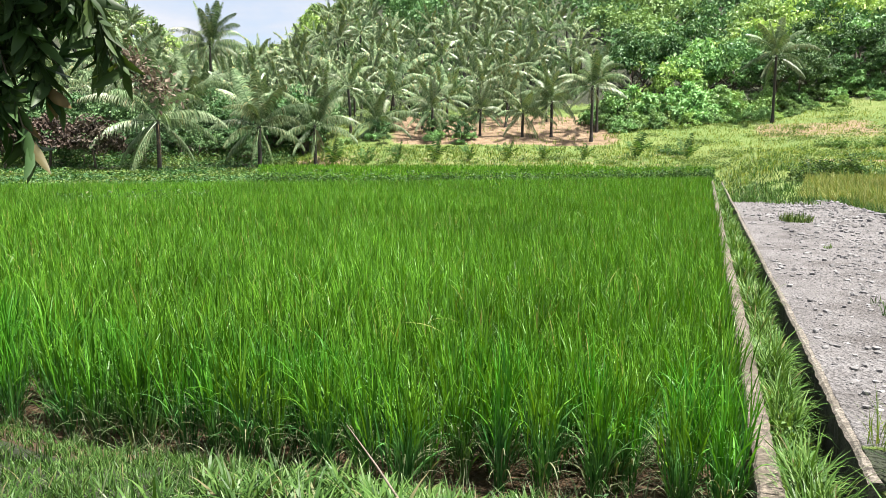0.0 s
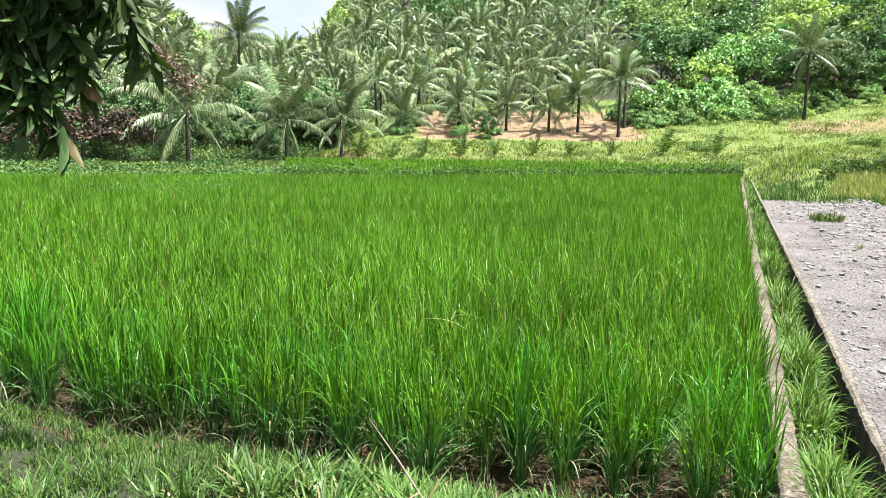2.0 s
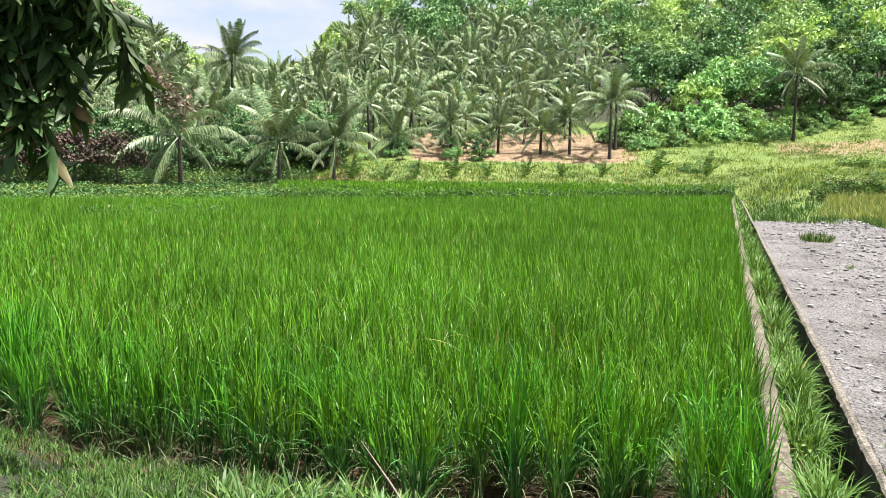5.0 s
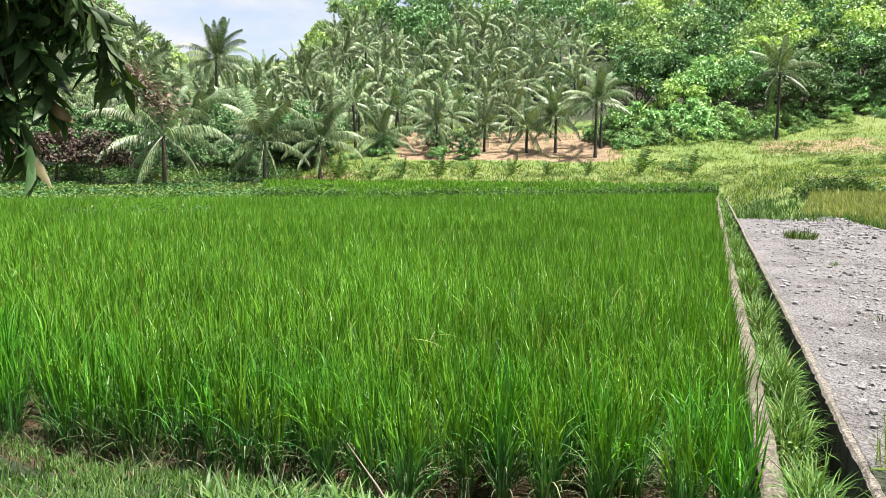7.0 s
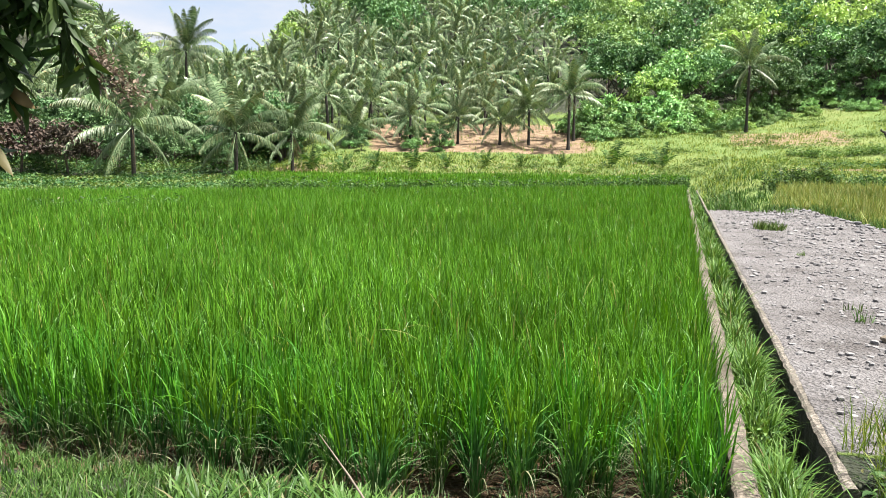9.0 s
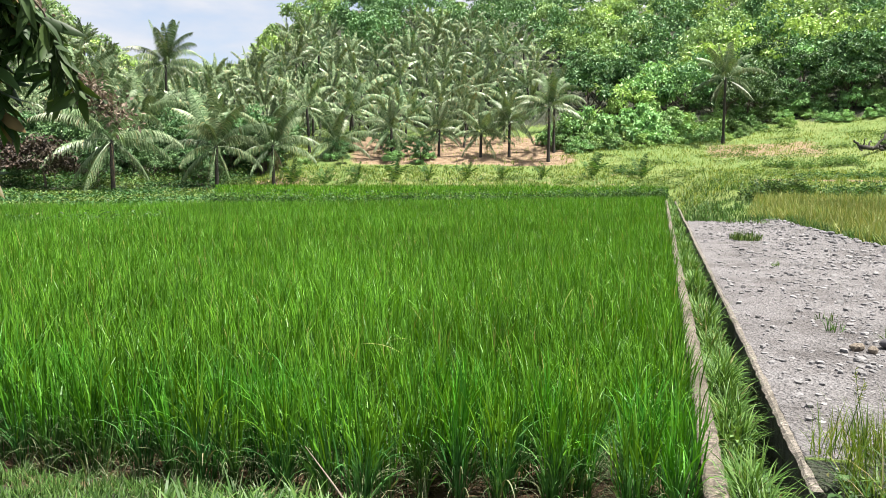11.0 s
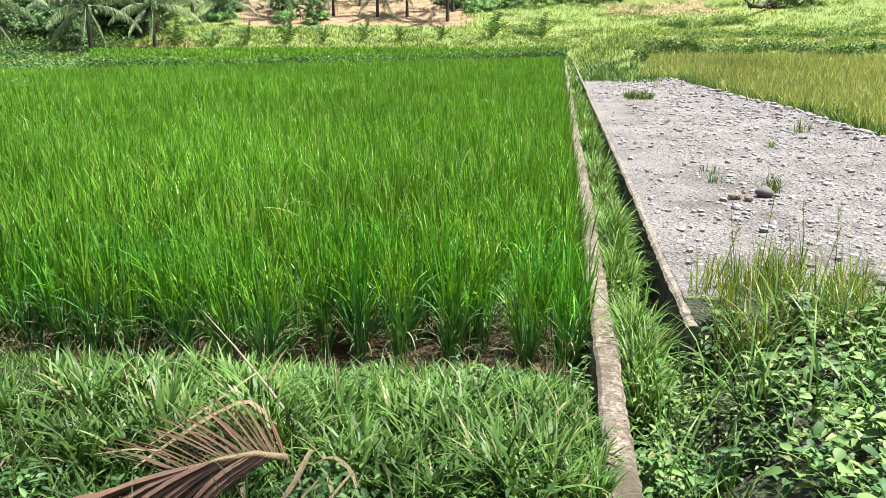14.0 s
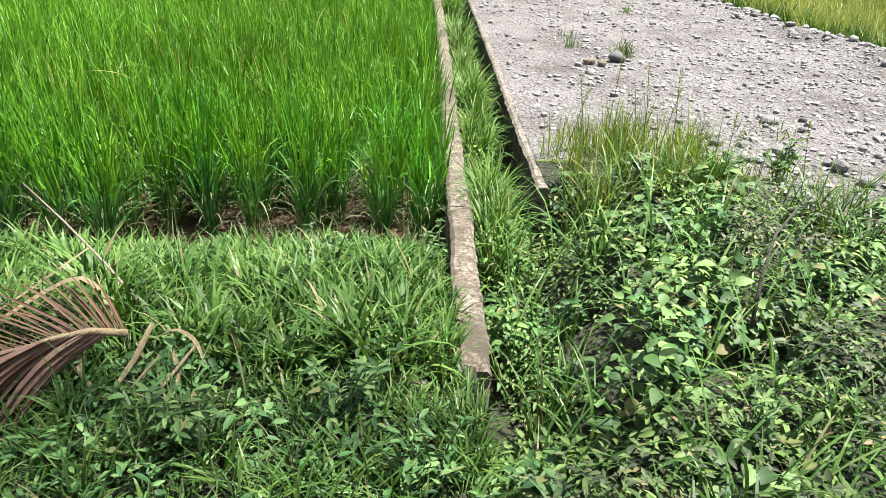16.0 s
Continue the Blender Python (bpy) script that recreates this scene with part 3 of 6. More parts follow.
def frond_mesh(name, length, rise, drop, pairs, leaf, material, seed, segs=2, rib_sides=4, hang=0.6, wid=0.045):
    """A coconut frond along +x from its foot at the origin: an arching rib with two rows of hanging leaflets."""
    r = np.random.default_rng(seed)
    s = np.linspace(0, 1, 15)
    ang = rise - drop * s ** 1.25
    step = length / 14
    mid = (ang[1:] + ang[:-1]) / 2
    px = np.concatenate([[0], np.cumsum(np.cos(mid) * step)])
    pz = np.concatenate([[0], np.cumsum(np.sin(mid) * step)])
    so = Soup()
    tube(so, [(a, 0, b) for a, b in zip(px, pz)], list(np.interp(s, [0, .1, 1], [0.055, 0.03, 0.006]) * length / 4), rib_sides)
    t = np.linspace(0.16, 0.985, pairs)
    t = np.clip(np.repeat(t, 2) + r.normal(0, 0.006, pairs * 2), 0, 1)
    sg = np.tile([1, -1], pairs)
    keep = r.random(len(t)) > 0.04
    t, sg = t[keep], sg[keep]
    bx, bz, ba = np.interp(t, s, px), np.interp(t, s, pz), np.interp(t, s, ang)
    L = leaf * np.interp(t, [0.14, 0.3, 0.6, 0.9, 1.0], [0.55, 0.95, 1.0, 0.62, 0.3]) * r.uniform(0.85, 1.1, len(t))
    fw = np.interp(t, [0.1, 1], [0.45, 0.9]) + r.normal(0, 0.07, len(t))
    dn = hang * r.uniform(0.6, 1.35, len(t))
    N = len(t)
    T = np.stack([np.cos(ba), np.zeros(N), np.sin(ba)], -1)
    S = np.stack([np.zeros(N), sg, np.zeros(N)], -1)
    down = np.array([[0, 0, -1.0]])
    P = np.stack([bx, np.zeros(N), bz], -1)
    rows = [P]
    for k in range(segs):
        q = (k + 0.5) / segs
        d = T * fw[:, None] * 0.8 + S * (1 - 0.35 * q) + down * (dn * (0.15 + 1.5 * q))[:, None]
        d /= np.linalg.norm(d, axis=1, keepdims=True)
        rows.append(rows[-1] + d * (L / segs)[:, None])
    rows = np.stack(rows, 1)
    w = wid * np.interp(np.linspace(0, 1, segs + 1), [0, 0.4, 1], [0.6, 1.0, 0.12])
    off = (T * 0.75 + np.array([[0, 0, 0.5]]))[:, None, :] * w[None, :, None] / 2
    v = np.stack([rows - off, rows + off], 2)
    i = ((np.arange(N) * (segs + 1) * 2)[:, None] + np.arange(segs)[None, :] * 2).ravel()
    so.add(v, np.stack([i, i + 1, i + 3, i + 2], 1))
    return so.mesh(name, material)


def palm_trunk_mesh(name, height, radius, bend, seed, sides=10):
    r = np.random.default_rng(seed)
    n = max(6, int(height / 0.22))
    s = np.linspace(0, 1, n)
    so = Soup()
    rad = radius * np.interp(s, [0, 0.06, 0.2, 1], [1.75, 1.35, 1.0, 0.85])
    rad = rad * (1 + 0.05 * (np.arange(n) % 2)) * r.uniform(0.96, 1.04, n)
    so_pts = [(bend * height * q ** 2, 0.3 * bend * height * math.sin(q * 2), -0.3 + q * (height + 0.3)) for q in s]
    tube(so, so_pts, list(rad), sides)
    return so.mesh(name, M_PALM_TRUNK, True), so_pts[-1]


FROND_KINDS = [
    # length, rise, drop
    (4.0, 1.46, 0.30), (4.3, 1.24, 1.05), (4.4, 0.92, 1.45), (4.3, 0.55, 1.50), (4.1, 0.15, 1.25), (3.6, -0.45, 0.80)]
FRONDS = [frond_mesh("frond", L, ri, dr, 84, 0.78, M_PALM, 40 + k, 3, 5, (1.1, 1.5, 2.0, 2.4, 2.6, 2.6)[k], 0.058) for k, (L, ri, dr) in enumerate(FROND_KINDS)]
DEAD_FROND = frond_mesh("dead_frond", 3.0, -0.9, 0.6, 26, 0.6, M_PALM_DEAD, 77, 2, 4, 1.2, 0.04)


def front_palm(x, y, trunk, size, seed, lean=0.0, dead=1, label="coconut palm with a dark slender trunk and arching grey-green fronds", count=17):
    r = np.random.default_rng(seed)
    z = float(ground_height(x, y))
    ob = thing("coconut_palm", pose(x, y, z, 0, 0, float(r.uniform(0, 360))), label, "palm tree", "coconut palms at the foot of the hill")
    me, top = palm_trunk_mesh("palm_trunk", trunk, 0.125 * (0.7 + 0.3 * size), lean, seed)
    part("trunk", me, ob, "dark ringed trunk")
    for k in range(count):
        q = k / (count - 1)
        kind = min(5, int(q * 5.6 + r.uniform(0, 0.5)))
        m = Matrix.Translation((top[0], top[1], top[2] - 0.12 * q)) @ pose(0, 0, 0, float(r.normal(0, 12)), float(r.normal(0, 5)), 137.5 * k + float(r.normal(0, 12))) @ Matrix.Scale(size * float(r.uniform(0.88, 1.08)), 4)
        part("frond", FRONDS[kind], ob, "", m)
    for k in range(dead):
        m = Matrix.Translation((top[0], top[1], top[2] - 0.2)) @ pose(0, 0, 0, 0, 0, float(r.uniform(0, 360))) @ Matrix.Scale(size * 0.8, 4)
        part("dead_frond", DEAD_FROND, ob, "withered brown frond", m)
    return ob


def polar(az, d):
    return d * math.sin(radians(az)), d * math.cos(radians(az))


# azimuth, distance, trunk height, size of crown, lean
FRONT_PALMS = [
    (-40.42, 49, 3.2, 1.05, 0.00), (-33.40, 50, 2.9, 0.97, 0.0), (-29.33, 52, 2.8, 0.85, 0.02), (-20.44, 61, 2.5, 0.72, 0.0),
    (-16.81, 62, 2.2, 0.66, -0.02), (-24.6, 61, 1.3, 0.85, 0.06), (-13.6, 61.5, 2.0, 0.74, 0.02), (-11.42, 62, 2.9, 0.80, 0.0), (-8.44, 60, 4.3, 0.76, 0.0),
    (-8.05, 64, 4.6, 0.72, 0.03), (4.05, 70, 5.7, 0.84, 0.0), (-36.7, 75, 8.4, 1.0, 0.0), (-42.4, 62, 6.0, 1.05, 0.0), (-38.4, 63, 4.2, 0.95, 0.0)]
for k, (a_, d_, tr_, si_, le_) in enumerate(FRONT_PALMS):
    front_palm(*polar(a_, d_), tr_, si_, 300 + k, le_, 1 if k % 2 else 2, count=25 if tr_ > 8 else 19)


def palm_crown_mesh(name, seed, count=15):
    """A whole crown for palms on the hill, far off."""
    r = np.random.default_rng(seed)
    so = Soup()
    for k in range(count):
        q = k / (count - 1)
        L, ri, dr = FROND_KINDS[min(5, int(q * 5.4 + r.uniform(0, 0.6)))]
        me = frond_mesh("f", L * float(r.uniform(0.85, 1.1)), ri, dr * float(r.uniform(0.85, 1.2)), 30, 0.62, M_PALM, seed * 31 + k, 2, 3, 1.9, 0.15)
        m = np.array(pose(0, 0, -0.1 * q, float(r.normal(0, 12)), 0, 137.5 * k + float(r.normal(0, 14))))
        v = np.empty(len(me.vertices) * 3, np.float32)
        me.vertices.foreach_get("co", v)
        v = v.reshape(-1, 3) @ m[:3, :3].T + m[:3, 3]
        fs = {}
        for p in me.polygons:
            fs.setdefault(len(p.vertices), []).append(tuple(p.vertices))
        k0 = so.n
        first = True
        for f in fs.values():
            if first:
                so.add(v, f)
                first = False
            else:
                so.f.append(np.array(f) + k0)
        bpy.data.meshes.remove(me)
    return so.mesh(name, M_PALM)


CROWNS = [palm_crown_mesh("palm_crown", 900 + k) for k in range(5)]
HILL_TRUNKS = [palm_trunk_mesh("hill_palm_trunk", h, 0.14, b, 70 + k, 7) for k, (h, b) in enumerate(((2.2, 0.03), (3.2, 0.05), (4.6, -0.04)))]


def hill_palms():
    r = np.random.default_rng(12)
    spots = [(-37.6, 69, 2, 0.9), (-34.9, 70, 2, 0.9), (-43.0, 66, 1, 0.9), (-33.0, 82, 1, 0.85), (-13.6, 78, 2, 0.85), (-17.2, 112, 2, 1.0)]
    d0, ring = 59.0, 0
    while d0 < 130:
        gap = 3.3 + 0.018 * (d0 - 59)
        w = gap / d0 * 57.3
        a = -56 + (ring % 2) * w / 2
        while a < -5:
            az, d = a + r.normal(0, 0.24 * w), d0 + r.normal(0, 1.2)
            a += w
            edge = np.interp(d, [62, 75, 95, 130], [-12.0, -9.5, -9.0, -13.0])
            low = np.interp(d, [55, 60, 64, 68], [-60, -31, -24, -12])
            keep = az < edge and (d > 68 or az < low) and r.random() > (0.08 if az > -34 else 0.25)
            if d < 68 and az < -27 and r.random() < 0.65:
                keep = False
            if d > 108 and -24.5 < az < -19:
                keep = False
            if keep:
                spots.append((az, d, int(r.integers(0, 3)) if d < 95 else int(r.integers(1, 3)), float(r.uniform(0.66, 0.92))))
        d0 += 3.9
        ring += 1
    spots.sort(key=lambda q: q[1])
    far = Soup()
    data = []
    for me in CROWNS:
        v = np.empty(len(me.vertices) * 3, np.float32)
        me.vertices.foreach_get("co", v)
        data.append((v.reshape(-1, 3), [p.vertices[:] for p in me.polygons]))
    for k, (az, d, kind, size) in enumerate(spots):
        x, y = polar(az, d)
        z = float(ground_height(x, y))
        c = int(r.integers(0, 5))
        me, top = HILL_TRUNKS[kind]
        m = pose(x, y, z, float(r.normal(0, 4)), float(r.normal(0, 4)), float(r.uniform(0, 360)))
        if k < 290:
            ob = thing("hillside_palm", m, "coconut palm in a dense grove on the slope", "palm tree", "coconut palms on the hillside")
            part("trunk", me, ob, "", Matrix.Scale(size, 4))
            part("crown", CROWNS[c], ob, "drooping crown of pinnate fronds", Matrix.Translation(Vector(top) * size) @ Matrix.Scale(size, 4))
        else:
            v, f = data[c]
            m = np.array(m @ Matrix.Translation(Vector(top) * size) @ Matrix.Scale(size, 4))
            far.add(v @ m[:3, :3].T + m[:3, 3], [q for q in f if len(q) == 4])
    if far.v:
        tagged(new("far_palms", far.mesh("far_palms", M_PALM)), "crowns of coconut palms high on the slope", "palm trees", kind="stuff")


hill_palms()

SAPLING_FRONDS = [frond_mesh("sapling_frond", 1.7, 1.5 - 0.2 * k, 0.35 + 0.3 * k, 14, 0.42, M_WEED_LIGHT, 500 + k, 2, 3, 0.6, 0.07) for k in range(3)]


def sapling(x, y, size, seed):
    r = np.random.default_rng(seed)
    ob = thing("palm_sapling", pose(x, y, float(ground_height(x, y)) - 0.02), "young coconut seedling planted in rough grass", "palm sapling", "coconut seedlings in a row")
    for k in range(7):
        m = pose(0, 0, 0, float(r.normal(0, 8)), 0, 137.5 * k) @ Matrix.Scale(size * float(r.uniform(0.8, 1.15)), 4)
        part("frond", SAPLING_FRONDS[k % 3], ob, "", m)


for k, (a_, d_, s_) in enumerate([(-28.0, 52, 1.15), (-23.1, 52.5, 0.8), (-20.2, 53, 1.0), (-17.6, 53, 0.75), (-14.7, 53.5, 0.9), (-12.0, 53.5, 0.7), (-8.9, 54, 0.65), (-5.2, 54, 1.05), (-1.55, 54, 0.95), (-25.5, 52, 0.7)]):
    sapling(*polar(a_, d_), s_, 640 + k)

# ---- broadleaf trees ----


def crown_mesh(name, seed, rx, rz, clumps, per, leaf, material, lift=0.0):
    """A crown of leaf clumps round an uneven dome."""
    r = np.random.default_rng(seed)
    so = Soup()
    d = r.normal(size=(clumps, 3))
    d /= np.linalg.norm(d, axis=1, keepdims=True)
    d[:, 2] = np.abs(d[:, 2]) * 1.1 - 0.25
    rad = r.uniform(0.55, 1.0, clumps)[:, None] * (1 + 0.25 * np.sin(3 * np.arctan2(d[:, 1], d[:, 0]) + seed))[:, None]
    C = d * rad * np.array([[rx, rx, rz]]) + np.array([[0, 0, lift]])
    R = r.uniform(0.26, 0.44, clumps) * rx * 0.66
    q = r.normal(size=(clumps, per, 3))
    q /= np.linalg.norm(q, axis=2, keepdims=True)
    q[..., 2] = np.where(q[..., 2] < -0.12, -q[..., 2], q[..., 2])
    P = C[:, None, :] + q * (R[:, None] * r.uniform(0.72, 1.05, (clumps, per)))[..., None] * np.array([1, 1, 0.75])
    N = clumps * per
    P, q = P.reshape(-1, 3), q.reshape(-1, 3)
    dirn = q * 0.15 + r.normal(0, 0.75, (N, 3)) + np.array([[0, 0, -0.45]])
    nor = q * 1.2 + np.array([[0, 0, 0.6]]) + r.normal(0, 0.3, (N, 3))
    leaf_quads(so, P, dirn, nor, leaf * r.uniform(0.7, 1.3, N), leaf * 0.55 * r.uniform(0.7, 1.3, N))
    return so.mesh(name, material)


def limb_mesh(name, seed, height, radius, spread):
    r = np.random.default_rng(seed)
    so = Soup()
    tube(so, [(0, 0, -0.4), (0.05, 0, height * 0.3), (0.1, 0.1, height * 0.65), (0.05, 0.15, height)], [radius * 1.5, radius, radius * 0.8, radius * 0.45], 7)
    for k in range(5):
        a = k * 1.257 + r.normal(0, 0.3)
        z0 = height * r.uniform(0.45, 0.75)
        e = spread * r.uniform(0.55, 0.9)
        tube(so, [(0.07, 0.06, z0), (e * .45 * math.cos(a), e * .45 * math.sin(a), z0 + height * .18), (e * math.cos(a), e * math.sin(a), z0 + height * .42)], [radius * .5, radius * .34, radius * .12], 5)
    return so.mesh(name, M_BARK, True)


TREES = []
for k, (rx, rz, h, mat_) in enumerate(((3.4, 2.6, 3.6, M_TREE_A), (3.0, 2.8, 4.2, M_TREE_B), (3.8, 2.4, 3.4, M_TREE_C), (2.6, 2.6, 3.8, M_TREE_A), (3.6, 3.2, 4.6, M_TREE_B), (2.4, 1.7, 2.2, M_TREE_A), (3.0, 3.0, 4.0, M_TREE_C))):
    TREES.append((crown_mesh("tree_crown", 1000 + k, rx, rz, 27, 68, 0.40, mat_, h), limb_mesh("tree_limbs", 1100 + k, h, 0.16, rx)))
TREES.append((crown_mesh("bush_crown", 1010, 2.7, 2.5, 30, 60, 0.44, M_TREE_A, 1.0), limb_mesh("bush_limbs", 1110, 1.6, 0.10, 2.2)))
TREES.append((crown_mesh("bush_crown", 1011, 2.5, 2.2, 28, 60, 0.40, M_TREE_C, 0.9), limb_mesh("bush_limbs", 1111, 1.5, 0.10, 2.0)))
TREE_LABELS = ["bright green broadleaf tree with a rounded leafy crown", "dark green broadleaf tree with a dense crown", "yellow-green broadleaf tree with a spreading crown", "bright green broadleaf tree with a rounded leafy crown",
               "dark green broadleaf tree with a dense crown", "low bright green leafy tree at the wood's edge", "yellow-green broadleaf tree with a spreading crown",
               "bright green leafy bush reaching down to the ground", "yellow-green leafy bush reaching down to the ground"]


def broadleaf(x, y, kind, size, rot, sink=0.0):
    z = float(ground_height(x, y)) - sink
    ob = thing("broadleaf_tree", pose(x, y, z, 0, 0, rot), TREE_LABELS[kind], "tree", "trees of the hillside wood")
    part("trunk", TREES[kind][1], ob, "", Matrix.Scale(size, 4))
    part("crown", TREES[kind][0], ob, "", Matrix.Scale(size, 4))


def hill_wood():
    r = np.random.default_rng(5)
    far = {}
    for ring, (d0, gap) in enumerate(((78, 3.6), (83, 3.8), (88, 4.0), (93, 4.3), (99, 4.6), (106, 4.4), (112, 4.6), (119, 4.8), (126, 5.2), (134, 5.6), (143, 6.2), (153, 6.8), (165, 7.4), (178, 8.0))):
        w = gap / d0 * 57.3
        a = -56 + (ring % 2) * w / 2
        while a < 30:
            az, d = a + r.normal(0, 0.25 * w), d0 + r.normal(0, 1.4)
            edge = np.interp(d, [62, 75, 95, 130], [-10.5, -7.5, -7.0, -11.0])
            a += w
            if az < edge and not (d > 122 or (d > 108 and -24.5 < az < -19)):
                continue
            if az < -27 and d > 165:
                continue
            if az > 1.5 and d < 79.5:
                continue
            dark = -24.5 < az < -18 and d > 106
            kind = int(r.choice([1, 4])) if dark else int(r.choice([0, 1, 2, 3, 4, 6], p=[.22, .27, .07, .20, .20, .04]))
            if az < -27:
                kind = int(r.choice([0, 2, 3, 6]))
            size = float(r.uniform(0.8, 1.25)) * (0.85 if az < -27 else 1.0)
            if d < 91:
                broadleaf(*polar(az, d), kind, size, float(r.uniform(0, 360)), 1.3)
            else:
                far.setdefault(("bright", "dark", "yellow")[kind % 3 if kind < 3 else (0, 1, 0, 2)[kind - 3]], []).append((*polar(az, d), size))
    for tone, spots in far.items():
        so = Soup()
        for x, y, size in spots:
            z = float(ground_height(x, y))
            n, per = 17, 40
            D = r.normal(size=(n, 3))
            D /= np.linalg.norm(D, axis=1, keepdims=True)
            D[:, 2] = np.abs(D[:, 2]) * 1.2 - 0.2
            C = np.array([[x, y, z + 2.2 * size]]) + D * r.uniform(0.55, 1.05, (n, 1)) * np.array([[3.4, 3.4, 3.0]]) * size
            q = r.normal(size=(n, per, 3))
            q /= np.linalg.norm(q, axis=2, keepdims=True)
            q[..., 2] = np.where(q[..., 2] < -0.12, -q[..., 2], q[..., 2])
            P = (C[:, None, :] + q * r.uniform(0.75, 1.05, (n, per, 1)) * r.uniform(0.8, 1.3, (n, 1, 1)) * size * np.array([1, 1, 0.8])).reshape(-1, 3)
            q = q.reshape(-1, 3)
            K = len(P)
            leaf_quads(so, P, q * 0.15 + r.normal(0, 0.75, (K, 3)) + np.array([[0, 0, -0.45]]), q * 1.2 + np.array([[0, 0, 0.6]]) + r.normal(0, 0.3, (K, 3)), r.uniform(0.4, 0.8, K), r.uniform(0.25, 0.45, K))
        tagged(new("far_wood", so.mesh("far_wood", {"bright": M_TREE_A, "dark": M_TREE_B, "yellow": M_TREE_C}[tone])), {"bright": "bright green", "dark": "dark green", "yellow": "yellow-green"}[tone] + " treetops of the wood high on the hill", "wood", kind="stuff")
    # bushes along the foot of the wood
    for k in range(60):
        az = -7.2 + k * 0.55 + r.normal(0, 0.25)
        d = np.interp(az, [-7.2, -1.6, 4, 6, 8, 27], [65, 68, 73, 76.5, 78.5, 78.5])
        for row, (lo, hi) in enumerate(((0.30, 0.52), (0.65, 1.0))):
            s_ = float(r.uniform(lo, hi)) * (1.0 if az < 4.5 else 0.72)
            broadleaf(*polar(az + r.normal(0, 0.2), d + 3.2 * row + r.normal(0, 0.5)), int(r.choice([7, 7, 8])) if row == 0 or az < 3.5 else int(r.choice([7, 1, 4])), s_, float(r.uniform(0, 360)), 0.3)
    # dark thicket behind the first palms
    for k in range(60):
        az = r.uniform(-55, -27.5)
        broadleaf(*polar(az, r.uniform(57.5, 69)), int(r.choice([1, 4, 4, 1, 1])), float(r.uniform(0.45, 0.8)), float(r.uniform(0, 360)), 1.0)
    # low green growth before the grove
    for k in range(24):
        az = r.uniform(-27.5, -17.0)
        broadleaf(*polar(az, r.uniform(58.5, 66)), int(r.choice([5, 5, 1, 4])), float(r.uniform(0.2, 0.33)), float(r.uniform(0, 360)), 0.45)
    # undergrowth under the palms
    so = Soup()
    for k in range(150):
        az = r.uniform(-55, -10)
        x, y = polar(az, r.uniform(60 if az < -29 else 73, 114))
        n = 420
        q = r.normal(size=(n, 3))
        q /= np.linalg.norm(q, axis=1, keepdims=True)
        q[:, 2] = np.abs(q[:, 2])
        P = np.array([[x, y, float(ground_height(x, y))]]) + q * r.uniform(0.6, 1.0, (n, 1)) * np.array([[2.0, 2.0, 1.9]]) * r.uniform(0.7, 1.2)
        leaf_quads(so, P, q + r.normal(0, 0.6, (n, 3)), q + np.array([[0, 0, 0.8]]), r.uniform(0.25, 0.5, n), r.uniform(0.15, 0.28, n))
    tagged(new("undergrowth", so.mesh("undergrowth", M_TREE_B)), "dark green shrubs growing between the palms", "shrubs", kind="stuff")


hill_wood()

# ---- rice ----


def rice_clump(so, base, r, tillers, per, segs, width, low=None, reach=(0.24, 0.42), tall=None):
    """Adds clumps at base (N,3): upright tillers from one foot, each with leaves that leave it at several heights.
    low: takes the sheaths and the lowest leaves, where they show."""
    N = len(base)
    B = np.repeat(base, tillers, 0)
    M = len(B)
    az, off = r.uniform(0, 6.2832, M), 0.04 * np.sqrt(r.random(M))
    B = B + np.stack([np.cos(az) * off, np.sin(az) * off, np.zeros(M)], -1)
    whole = r.uniform(0.90, 1.08, N) if tall is None else tall * r.uniform(0.93, 1.06, N)
    tall = np.repeat(whole, tillers) * r.uniform(0.92, 1.06, M)
    lean = np.abs(r.normal(0, 0.14, M)) + 0.02
    H = 0.40 * tall
    if low is not None:
        blades(low, B, az, H * 1.1, lean, np.zeros(M), np.full(M, width * 0.8), 2, r.uniform(-1, 1, M))
    q = np.tile(np.linspace(0.25, 1.0, per), M) + r.normal(0, 0.07, M * per)
    A, Ln, Hh = np.repeat(az, per), np.repeat(lean, per), np.repeat(H, per) * q
    P = np.repeat(B, per, 0) + np.stack([np.sin(Ln) * np.cos(A) * Hh, np.sin(Ln) * np.sin(A) * Hh, np.cos(Ln) * Hh], -1)
    K = len(P)
    curl = np.abs(r.normal(0.26, 0.28, K)) + (r.random(K) < np.interp(q, [0.3, 0.9], [0.40, 0.12])) * r.uniform(0.7, 1.8, K)
    az, L = A + r.normal(0, 1.0, K), r.uniform(*reach, K) * np.repeat(tall, per)
    lean, W, twist = np.abs(r.normal(0.15, 0.12, K)) * (1.35 - 0.55 * q), width * r.uniform(0.75, 1.25, K), r.uniform(-0.9, 0.9, K)
    down = (q < 0.62) & (low is not None)
    for m, soup in ((~down, so), (down, low)):
        if m.any():
            blades(soup, P[m], az[m], L[m], lean[m], curl[m], W[m], segs, twist[m])


def plot_height(x, y):
    """The crop stands a little higher or lower from plot to plot."""
    p = far_side(x, y)
    return np.interp(p, [-40, -18.6, -18.5, -14.1, -14.0, -9.6, -9.5, -6.1, -6.0, 0], [1, 1, 1.05, 0.98, 1.06, 0.98, 1.06, 0.98, 1.05, 0.98])


RICE_GAP = 0.225


